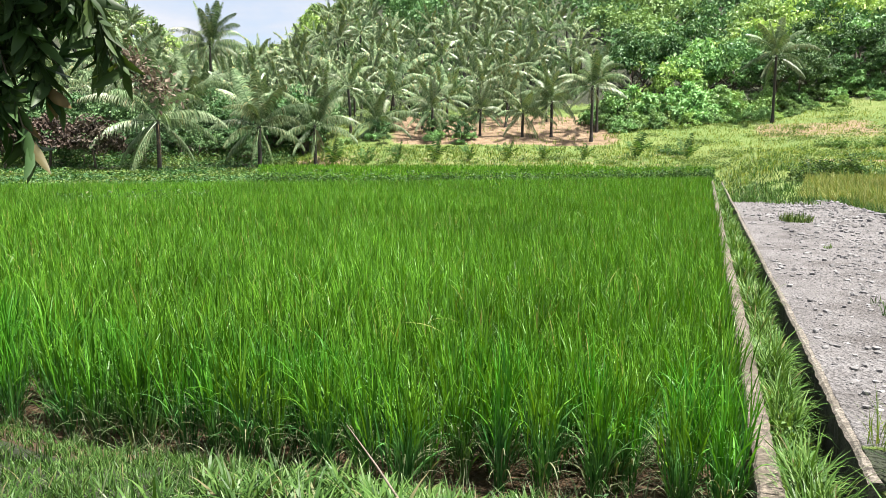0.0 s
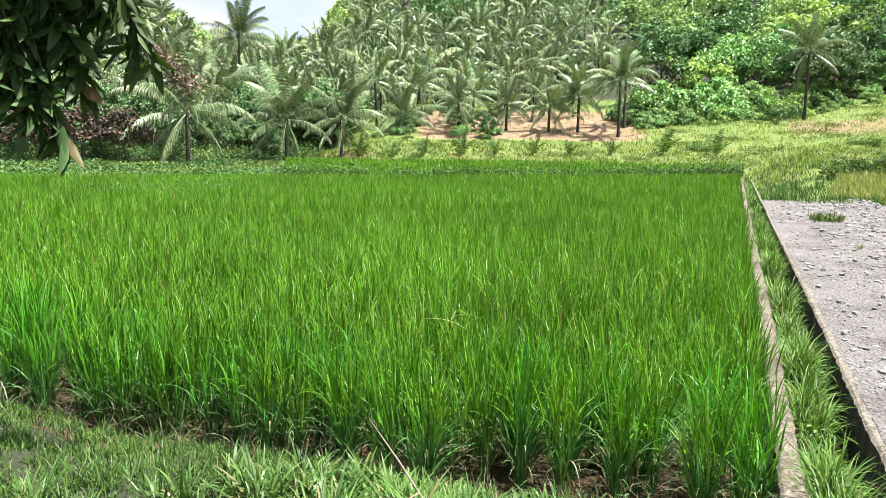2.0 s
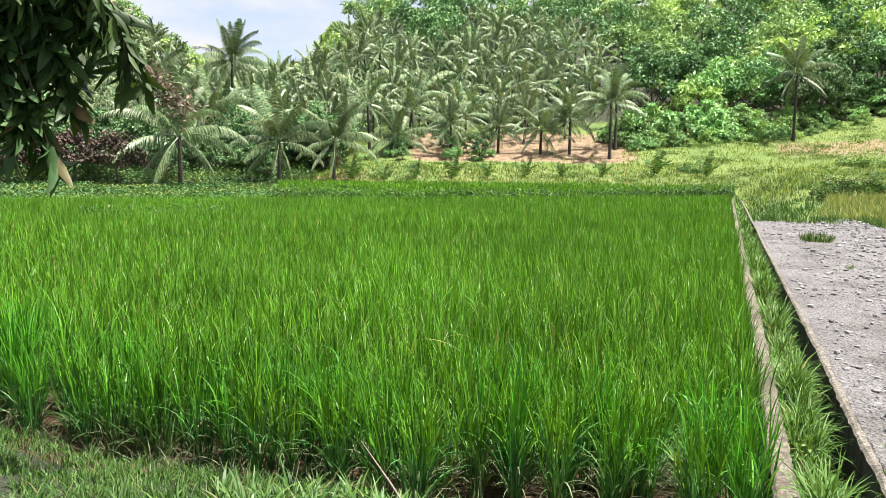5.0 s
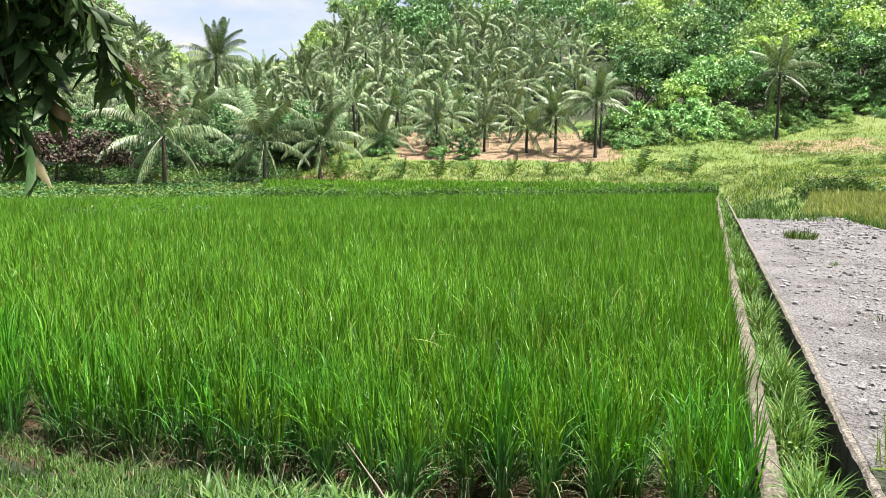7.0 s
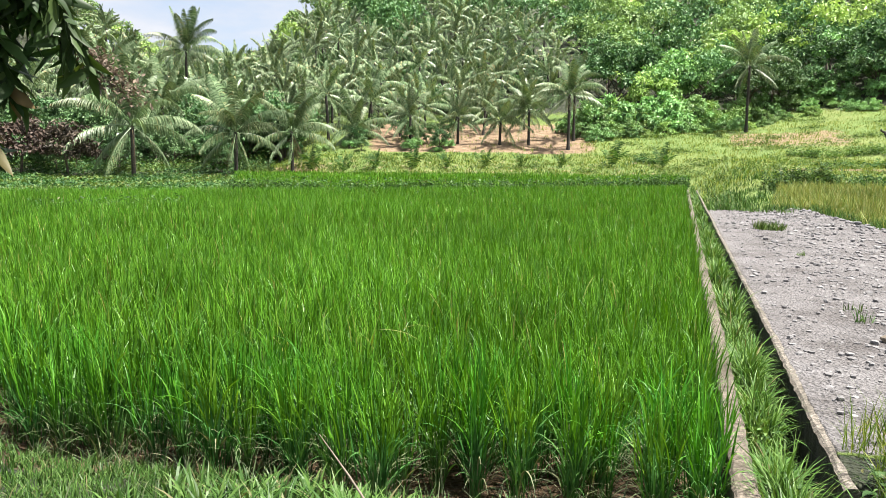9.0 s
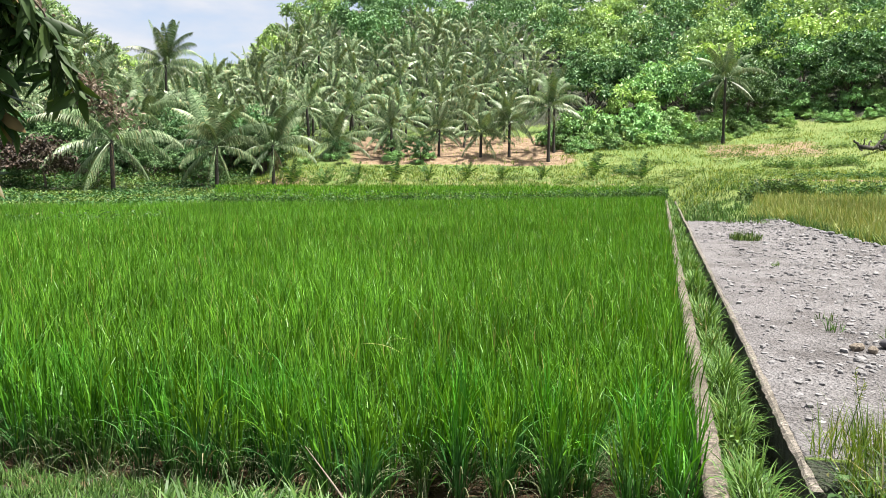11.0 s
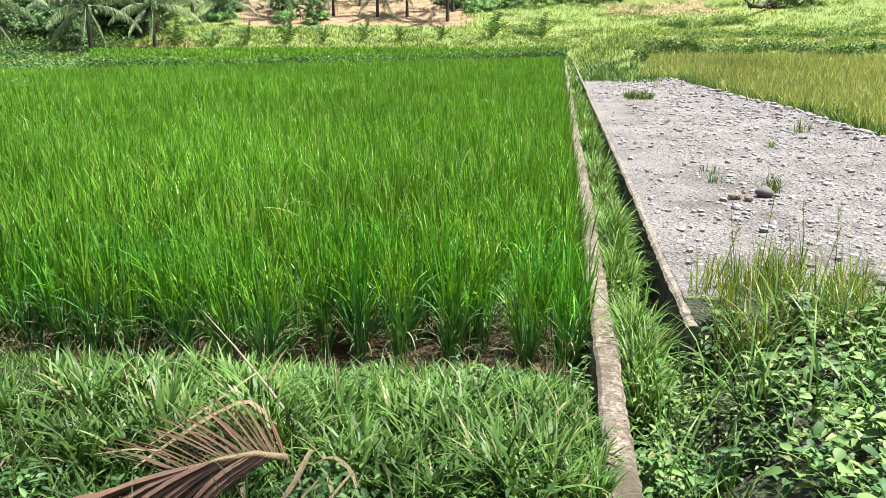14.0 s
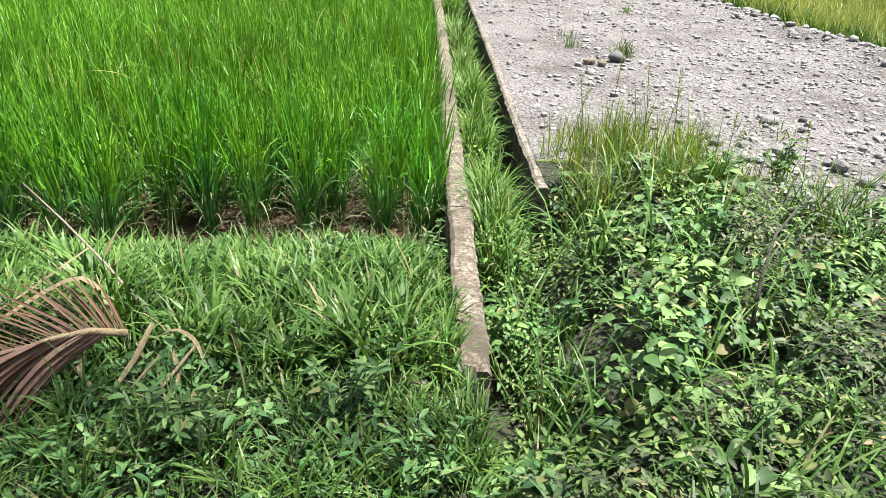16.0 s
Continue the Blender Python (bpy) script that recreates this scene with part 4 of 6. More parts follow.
def rice_spots(x0, x1, y0, y1, gap, r, jit=0.22):
    xs, ys = np.arange(x0, x1, gap), np.arange(y0, y1, gap)
    X, Y = np.meshgrid(xs, ys)
    X, Y = X.ravel() + r.normal(0, gap * jit, X.size), Y.ravel() + r.normal(0, gap * jit, Y.size)
    a = np.degrees(np.arctan2(X, Y))
    p = far_side(X, Y)
    bund = (np.abs(p + 9.5) < 0.8) | (np.abs(p + 18.5) < 0.7) | (np.abs(p + 14) < 0.6) & (a > -34) | (np.abs(p + 6) < 0.7)
    ok = ~bund & (X < 0.17) & (Y > field_edge(X) - 0.03) & (far_side(X, Y) < -0.1) & (a > -62)
    X, Y = X[ok], Y[ok]
    return np.stack([X, Y, ground_height(X, Y) - 0.02], -1)


def build_rice():
    r = np.random.default_rng(21)
    # single plants at the near edge
    kinds, olds = [], []
    for k in range(8):
        so, low = Soup(), Soup()
        rice_clump(so, np.zeros((1, 3)), r, 26, 4, 6, 0.0098, low, (0.28, 0.48))
        kinds.append((so.mesh("rice_blades", M_RICE), low.mesh("rice_sheaths", M_RICE_STEM)))
        so = Soup()
        n = 20
        az, up = r.uniform(0, 6.28, n), r.uniform(0.03, 0.20, n)
        blades(so, np.stack([0.03 * np.cos(az), 0.03 * np.sin(az), up], -1), az, r.uniform(0.20, 0.40, n), r.uniform(0.25, 0.75, n), r.uniform(1.0, 2.1, n), r.uniform(0.006, 0.011, n), 6, r.normal(0, 0.3, n))
        olds.append(so.mesh("rice_old_blades", M_RICE_OLD))
    spots = rice_spots(-6.44, 0.2, 3.3, 8, RICE_GAP, r)
    depth = spots[:, 1] - field_edge(spots[:, 0])
    near = depth < 0.95
    for p in spots[near][:300]:
        k = int(r.integers(0, 8))
        ob = thing("rice_plant", pose(*[float(c) for c in p], 0, 0, float(r.uniform(0, 360))), "leafy green rice clump standing in muddy water", "rice plant", "rice plants along the paddy's edge")
        sc = Matrix.Scale(float(r.uniform(0.88, 1.1)), 4)
        part("foliage", kinds[k][0], ob, "", sc)
        part("lower_foliage", kinds[k][1], ob, "dark blue-green sheaths and lower blades", sc)
        part("withered_foliage", olds[k], ob, "dry straw-coloured lower blades", sc)
    so, low = Soup(), Soup()

    def crop(spots, *how):
        rice_clump(so, spots, r, *how, tall=plot_height(spots[:, 0], spots[:, 1]))

    crop(spots[~near], 21, 4, 4, 0.0092, low, (0.26, 0.44))
    far1 = rice_spots(-15, 0.2, 8, 14.5, RICE_GAP, r)
    crop(far1[far1[:, 0] > -6.5], 13, 4, 3, 0.0085)
    far1b = rice_spots(-15, -6.5, 3.3, 14.5, RICE_GAP, r)
    crop(np.concatenate([far1[far1[:, 0] <= -6.5], far1b[far1b[:, 1] < 8]]), 12, 3, 3, 0.0105)
    crop(rice_spots(-27, 0.2, 14.5, 26, 0.22, r, 0.3), 17, 2, 2, 0.0092)
    crop(np.concatenate([rice_spots(-27, -15, 6, 14.5, 0.24, r, 0.3), rice_spots(-40, 0.2, 26, 46, 0.27, r, 0.3)]), 14, 2, 2, 0.0125)
    tagged(new("rice_sheaths", low.mesh("rice_sheaths", M_RICE_STEM)), "dark blue-green sheaths and lower blades of the rice crop", "rice", kind="stuff")
    tagged(new("rice_field", so.mesh("rice_field", M_RICE)), "dense bright green rice crop filling a flooded paddy", "rice", kind="stuff")


build_rice()

# second strip of rice past the hedge, and the hedge itself


def build_far_strip():
    r = np.random.default_rng(22)
    n = 30000
    x, y = r.uniform(-32, 0.5, n), r.uniform(26, 54, n)
    p, d, a = far_side(x, y), np.hypot(x, y), np.degrees(np.arctan2(x, y))
    ok = (p > 2.6) & (d < 49.5 + 0.02 * x) & (a > -33.5) & (x < 0.3)
    x, y = x[ok], y[ok]
    so = Soup()
    rice_clump(so, np.stack([x, y, ground_height(x, y)], -1), r, 4, 2, 2, 0.034, None, (0.12, 0.24))
    tagged(new("rice_strip", so.mesh("rice_strip", M_RICE)), "bright green strip of rice on a higher terrace", "rice", kind="stuff")


build_far_strip()

# ---- low plants, gravel and loose things ----


def add_tufts(so, x, y, per, r, height, width, segs=3, lean=0.45, curl=0.7, tuft=0.05, sink=0.01):
    X, Y = np.repeat(x, per), np.repeat(y, per)
    M = len(X)
    az, off = r.uniform(0, 6.2832, M), tuft * np.sqrt(r.random(M))
    X, Y = X + off * np.cos(az), Y + off * np.sin(az)
    B = np.stack([X, Y, ground_height(X, Y) - sink], -1)
    h = r.uniform(*height, M) * np.repeat(r.uniform(0.7, 1.2, len(x)), per)
    blades(so, B, r.uniform(0, 6.2832, M), h, np.abs(r.normal(0, lean, M)), np.abs(r.normal(0, curl, M)), width * r.uniform(0.7, 1.3, M), segs, r.uniform(-1, 1, M))


def weed_mesh(name, seed, stems, height, leaf, material, pairs=5, wide=0.5):
    """A small branching herb: thin stems with paired leaves."""
    r = np.random.default_rng(seed)
    so, st = Soup(), []
    P, D, L = [], [], []
    for k in range(stems):
        a, ln = r.uniform(0, 6.28), r.uniform(0.15, 0.75)
        h = height * r.uniform(0.6, 1.1)
        end = np.array([math.cos(a) * ln * h, math.sin(a) * ln * h, h * (1 - 0.3 * ln)])
        mid = end * 0.5 + np.array([0, 0, h * 0.12])
        st.append(Soup())
        tube(st[-1], [(0, 0, -0.02), tuple(mid), tuple(end)], [0.0035, 0.003, 0.0015], 4)
        for j in range(pairs):
            t = 0.3 + 0.7 * j / (pairs - 1)
            p = (1 - t) ** 2 * np.zeros(3) + 2 * t * (1 - t) * mid + t * t * end
            b = r.uniform(0, 6.28)
            for q in (0, 1) if j < pairs - 1 else (0, 1, 2):
                c = b + q * (3.14 if j < pairs - 1 else 2.1) + r.normal(0, 0.3)
                P.append(p)
                D.append((math.cos(c), math.sin(c), r.uniform(-0.1, 0.6)))
                L.append(leaf * r.uniform(0.6, 1.2) * (1.1 - 0.4 * t))
    P, D, L = np.array(P), np.array(D), np.array(L)
    leaves(so, P, D, np.array([[0, 0, 1.0]]) + r.normal(0, 0.25, (len(P), 3)), L, L * wide, 0.18, 0.22)
    return so.mesh(name, material, True), [q.mesh(name + "_stem", material) for q in st]


def scatter_leaves(so, x, y, per, r, height, leaf, wide=0.5, radius=0.08, simple=False):
    """Leafy ground cover."""
    X, Y = np.repeat(x, per), np.repeat(y, per)
    M = len(X)
    az, off = r.uniform(0, 6.2832, M), radius * np.sqrt(r.random(M))
    X, Y = X + off * np.cos(az), Y + off * np.sin(az)
    hh = np.repeat(height * r.uniform(0.5, 1.2, len(x)), per)
    Z = ground_height(X, Y) + hh * np.sqrt(r.random(M)) * (1 - 0.5 * (off / radius) ** 2)
    d = np.stack([np.cos(az), np.sin(az), r.uniform(-0.2, 0.6, M)], -1) + r.normal(0, 0.4, (M, 3))
    L = leaf * r.uniform(0.55, 1.35, M)
    nor = np.array([[0, 0, 1.0]]) + r.normal(0, 0.35, (M, 3))
    if simple:
        leaf_quads(so, np.stack([X, Y, Z], -1), d, nor, L, L * wide)
    else:
        leaves(so, np.stack([X, Y, Z], -1), d, nor, L, L * wide * r.uniform(0.8, 1.2, M), 0.18, 0.25)


def on_wall(x, y):
    return ((x > LEFT_WALL[0] - 0.03) & (x < LEFT_WALL[1] + 0.03) & (y > 2.25)) | ((x > RIGHT_WALL[0] - 0.03) & (x < RIGHT_WALL[1] + 0.03) & (y > 4.0))


def hummocks(x, y, seed=0.0):
    """Knee-high unevenness of the growth, 0 in hollows to 1 on mounds."""
    h = np.sin(x * 9.1 + 1.7 * np.sin(y * 4.3 + seed) + seed) * np.sin(y * 7.7 + 1.3 * np.sin(x * 5.1) + 2 * seed) + 0.5 * np.sin(x * 17 + y * 13 + seed)
    return np.clip(0.5 + 0.42 * h, 0, 1)


def sprawl(so, x, y, per, r, length, width, lean=(0.25, 1.15), curl=0.9, segs=4):
    """Sprawling tufts of broad-bladed grass: blades leave one foot to all sides and bow over."""
    X, Y = np.repeat(x, per), np.repeat(y, per)
    M = len(X)
    az, off = r.uniform(0, 6.2832, M), 0.035 * np.sqrt(r.random(M))
    X, Y = X + off * np.cos(az), Y + off * np.sin(az)
    low = np.where(x < 0.3, np.interp(field_edge(x) - y, [0.05, 0.35, 0.9], [0.35, 0.6, 1.0]), 1.0)
    L = r.uniform(*length, M) * np.repeat((0.55 + 0.6 * hummocks(x, y)) * low, per)
    B = np.stack([X, Y, ground_height(X, Y) - 0.01 + 0.25 * L * r.random(M)], -1)
    blades(so, B, az + r.normal(0, 0.5, M), L, r.uniform(*lean, M) * r.random(M) ** 0.4, np.abs(r.normal(curl, 0.4, M)), width * r.uniform(0.65, 1.35, M), segs, r.normal(0, 0.4, M))


def mound(so, x, y, radius, height, n, r, leaf, wide, droop=0.25, simple=False):
    """A dome of leaves on hidden stems, turned up and outwards."""
    a, q = r.uniform(0, 6.2832, n), np.sqrt(r.random(n))
    X, Y = x + radius * q * np.cos(a), y + radius * q * np.sin(a)
    ok = ~on_wall(X, Y) & ~((X < 0.36) & (Y > 2.25))
    a, q, X, Y = a[ok], q[ok], X[ok], Y[ok]
    n = len(X)
    Z = ground_height(X, Y) + height * (1 - 0.75 * q ** 2) * r.uniform(0.55, 1.06, n)
    c = a + r.normal(0, 0.9, n)
    d = np.stack([np.cos(c), np.sin(c), r.normal(0.05, 0.25, n)], -1)
    nor = np.array([[0, 0, 1.0]]) + 0.5 * np.stack([np.cos(a) * q, np.sin(a) * q, 0 * a], -1) + r.normal(0, 0.25, (n, 3))
    L = leaf * r.uniform(0.55, 1.3, n)
    if simple:
        small_leaves(so, np.stack([X, Y, Z], -1), d, nor, L, L * wide, droop)
    else:
        leaves(so, np.stack([X, Y, Z], -1), d, nor, L, L * wide * r.uniform(0.85, 1.15, n), 0.16, droop)


def corner_edge(x):
    """y to which the weeds reach over the gravel."""
    return np.interp(x, [0.3, 0.8, 1.2, 1.7, 2.2, 3.0, 4.6], [3.9, 4.15, 4.2, 4.05, 3.75, 3.5, 3.2])


def bank_plants():
    r = np.random.default_rng(31)
    # short grass on the bank's west side, by the paddy
    n = 5200
    x, y = r.uniform(-7, -0.9, n), r.uniform(0.9, 4.2, n)
    ok = (y < field_edge(x) - 0.08) & (r.random(n) < np.interp(x, [-1.7, -0.9], [1, 0.1]))
    so = Soup()
    add_tufts(so, x[ok], y[ok], 13, r, (0.04, 0.12), 0.0062, 3, 0.55, 0.8, 0.06)
    tagged(new("bank_turf", so.mesh("bank_turf", M_GRASS)), "short green turf on the bank beside the paddy", "grass", kind="stuff")
    # broad-bladed grass beside the wall and down to the path
    so = Soup()
    n = 1500
    x, y = r.uniform(-2.3, 0.3, n), r.uniform(2.2, 4.25, n)
    ok = (y < field_edge(x) - 0.10) & ~on_wall(x, y) & (x < 0.07) & (r.random(n) < np.interp(x, [-2.3, -1.2], [0.15, 1])) & (hummocks(x, y) > 0.12)
    sprawl(so, x[ok], y[ok], 13, r, (0.14, 0.32), 0.0145, (0.15, 1.05), 0.95, 5)
    n = 1500
    x, y = r.uniform(-3.2, 0.34, n), r.uniform(0.9, 2.35, n)
    ok = (hummocks(x, y, 1.0) > 0.15) & ~((x > 0.08) & (y > 1.95))
    sprawl(so, x[ok], y[ok], 11, r, (0.08, 0.19), 0.0085, (0.3, 1.2), 0.8, 3)
    n = 210
    x, y = r.uniform(0.06, 0.20, n), r.uniform(2.2, 3.9, n)
    sprawl(so, x, y, 8, r, (0.09, 0.20), 0.011, (0.1, 0.8), 0.8, 4)
    n = 150
    x, y = r.uniform(0.05, 0.50, n), r.uniform(1.7, 2.24, n)
    sprawl(so, x, y, 8, r, (0.06, 0.13), 0.008, (0.2, 1.1), 0.8, 4)
    tagged(new("bank_grass", so.mesh("bank_grass", M_GRASS)), "lush broad-bladed green grass on the bank before the paddy", "grass", kind="stuff")
    so = Soup()
    for k in range(170):
        x, y = float(r.uniform(-2.4, 0.34)), float(r.uniform(0.95, 2.5))
        if x > 0.02 and y > 1.9:
            continue
        mound(so, x, y, float(r.uniform(0.06, 0.16)), float(r.uniform(0.07, 0.16)), int(r.integers(18, 46)), r, float(r.choice([0.03, 0.038, 0.048])), float(r.choice([0.32, 0.4, 0.6])), 0.2, True)
    tagged(new("bank_herbs", so.mesh("bank_herbs", M_WEED, True)), "small leafy herbs growing among the bank's grass", "herbs", kind="stuff")
    so = Soup()
    n = 280
    x, y = r.uniform(-2.4, 0.05, n), r.uniform(0.95, 2.7, n)
    add_tufts(so, x, y, 2, r, (0.08, 0.24), 0.006, 4, 1.1, 0.5, 0.1, -0.05)
    x = r.uniform(-6, 0.1, 150)
    y = field_edge(x) + r.normal(0.05, 0.09, 150)
    add_tufts(so, x, y, 6, r, (0.10, 0.26), 0.006, 4, 0.6, 1.2, 0.05)
    tagged(new("edge_straw", so.mesh("edge_straw", M_RICE_OLD)), "dry straw-coloured blades along the paddy's muddy edge and in the grass", "grass", kind="stuff")
    # the overgrown corner at the end of the channel: mounds of several herbs with hollows between
    broad, narrow, dark, tall = Soup(), Soup(), Soup(), Soup()
    for k in range(250):
        x, y = float(r.uniform(0.42, 4.4)), float(r.uniform(0.95, 4.4))
        if y > float(corner_edge(x)) - 0.1 or (x < 0.86 and y > 2.2):
            continue
        hum = float(hummocks(np.array(x * 0.55), np.array(y * 0.55), 2.0))
        R, h = float(r.uniform(0.12, 0.26)), (0.07 + 0.40 * hum) * float(r.uniform(0.8, 1.2)) * float(np.interp(y, [3.2, 4.1], [1, 0.55]))
        kind = r.random() + (0.25 if y < 2.1 else 0.0) - (0.18 if x < 1.5 and y > 2.2 else 0.0)
        if kind < 0.28:
            mound(broad, x, y, R, h, int(95 * R / 0.19), r, float(r.uniform(0.045, 0.074)), 0.68, 0.3)
        elif kind < 0.50:
            mound(dark, x, y, R, h, int(210 * R / 0.19), r, 0.036, 0.42, 0.2, True)
        else:
            mound(narrow, x, y, R, h, int(150 * R / 0.19), r, float(r.uniform(0.045, 0.062)), 0.33, 0.22, True)
    n = 520
    x, y = r.uniform(0.42, 4.4, n), r.uniform(0.95, 4.6, n)
    ok = ~on_wall(x, y) & (y < corner_edge(x)) & ((x > 0.86) | (y < 2.2))
    sprawl(tall, x[ok], y[ok], 7, r, (0.22, 0.50), 0.0095, (0.2, 1.0), 1.25, 6)
    for k in range(14):
        mound(dark if k % 2 else narrow, float(r.uniform(0.45, 0.9)), float(r.uniform(2.3, 4.0)), 0.14, float(r.uniform(0.08, 0.2)), 90, r, 0.036, 0.4, 0.2, True)
    # blades that lean into the dark hollow beside the wall's end
    n = 26
    sprawl(tall, r.uniform(0.42, 0.8, n), r.uniform(2.2, 3.9, n), 9, r, (0.26, 0.48), 0.010, (0.1, 0.7), 0.9, 5)
    for so, name, material, label in ((broad, "vine_weeds", M_WEED, "tangled vines with broad heart-shaped green leaves"), (narrow, "corner_weeds", M_WEED_LIGHT, "narrow-leaved light green weeds at the channel's overgrown end"),
                                      (dark, "purplish_weeds", M_WEED_DARK, "low purplish-green weeds with small feathery leaves")):
        tagged(new(name, so.mesh(name, material, True)), label, "weeds", kind="stuff")
    tagged(new("corner_grass", tall.mesh("corner_grass", M_GRASS)), "tall arching grass among the weeds", "grass", kind="stuff")
    so = Soup()
    n = 95
    x, y = r.uniform(0.86, 1.85, n), r.uniform(3.7, 4.9, n)
    add_tufts(so, x, y, 15, r, (0.14, 0.42), 0.0062, 5, 0.32, 0.6, 0.07)
    n = 40
    add_tufts(so, r.uniform(1.7, 3.4, n), r.uniform(3.4, 4.3, n), 8, r, (0.12, 0.34), 0.0062, 5, 0.32, 0.6, 0.07)
    tagged(new("light_grass", so.mesh("light_grass", M_TUFT)), "light yellow-green grass at the end of the gravel", "grass", kind="stuff")
    # grass and herbs in the channel
    so = Soup()
    for y0, y1, n, per, w in ((3.3, 8, 400, 14, 0.0118), (8, 18, 520, 12, 0.0155), (18, 45, 520, 7, 0.028)):
        x, y = r.uniform(0.40, 0.54 if y0 < 8 else 0.58, n), r.uniform(y0, y1, n)
        X, Y = np.repeat(x, per), np.repeat(y, per)
        M = len(X)
        lift = np.repeat(r.uniform(0.0, 0.17, n) + 0.10 * np.sin(y * 2.3) + 0.07 * np.sin(y * 5.1) - 0.25 * np.clip((x - 0.56) / 0.1, 0, 1) * (y < 10), per)
        B = np.stack([X, Y, ground_height(X, Y) + np.clip(lift, -0.02, 1)], -1)
        blades(so, B, r.choice([-1.5708, 1.5708], M) + r.normal(0.0, 0.75, M), r.uniform(0.20, 0.44, M), np.abs(r.normal(0, 0.45, M)), np.abs(r.normal(1.2, 0.6, M)), w * r.uniform(0.6, 1.3, M), 5 if y0 < 8 else 4, r.normal(0, 0.5, M))
    tagged(new("channel_grass", so.mesh("channel_grass", M_CHANNEL)), "rank grass choking the concrete channel", "grass", kind="stuff")
    so = Soup()
    for k in range(90):
        x, y = float(r.uniform(0.40, 0.54)), 2.6 + 7.5 * float(r.random()) ** 1.2
        mound(so, x, y, 0.13, float(r.uniform(0.15, 0.42)), 80, r, float(r.choice([0.03, 0.04, 0.055])), 0.45, 0.2, True)
    tagged(new("channel_herbs", so.mesh("channel_herbs", M_WEED_LIGHT, True)), "leafy herbs growing in the shaded channel", "herbs", kind="stuff")


bank_plants()


def single_weeds():
    """Herbs that stand out one by one."""
    r = np.random.default_rng(33)
    kinds = [weed_mesh("weed", 700 + k, s, h, l, M_WEED, p, w) for k, (s, h, l, p, w) in enumerate(((6, 0.26, 0.065, 5, 0.6), (6, 0.30, 0.06, 5, 0.66), (7, 0.26, 0.06, 6, 0.34)))]
    spots = [(0.16, 3.42, 2), (1.02, 2.62, 1), (1.25, 2.72, 1), (0.95, 2.3, 0), (1.5, 2.5, 0), (1.8, 2.9, 0), (2.1, 2.6, 2), (1.45, 3.2, 0), (0.62, 2.5, 0), (0.7, 2.95, 0), (2.5, 2.4, 1), (2.7, 3.0, 2),
             (1.1, 1.9, 2), (1.7, 1.9, 1), (0.5, 1.8, 0), (-0.15, 1.95, 2), (0.12, 1.7, 2), (-0.6, 1.8, 2), (-0.35, 3.3, 2), (-1.0, 3.0, 2), (2.2, 3.3, 2), (1.3, 3.9, 0), (2.2, 4.3, 0), (1.75, 4.1, 2), (1.55, 2.15, 2), (2.2, 2.0, 0)]
    for k, (x, y, q) in enumerate(spots):
        z = float(ground_height(x, y))
        ob = thing("weed", pose(x, y, z, 0, 0, float(r.uniform(0, 360))), ("broad-leaved weed with pale green leaves", "large-leaved weed with pale heart-shaped leaves", "upright weed with narrow green leaves")[q], "weed")
        sc = Matrix.Scale(float(r.uniform(0.85, 1.2)), 4)
        part("foliage", kinds[q][0], ob, "", sc)
        for me in kinds[q][1]:
            part("stem", me, ob, "", sc)


single_weeds()


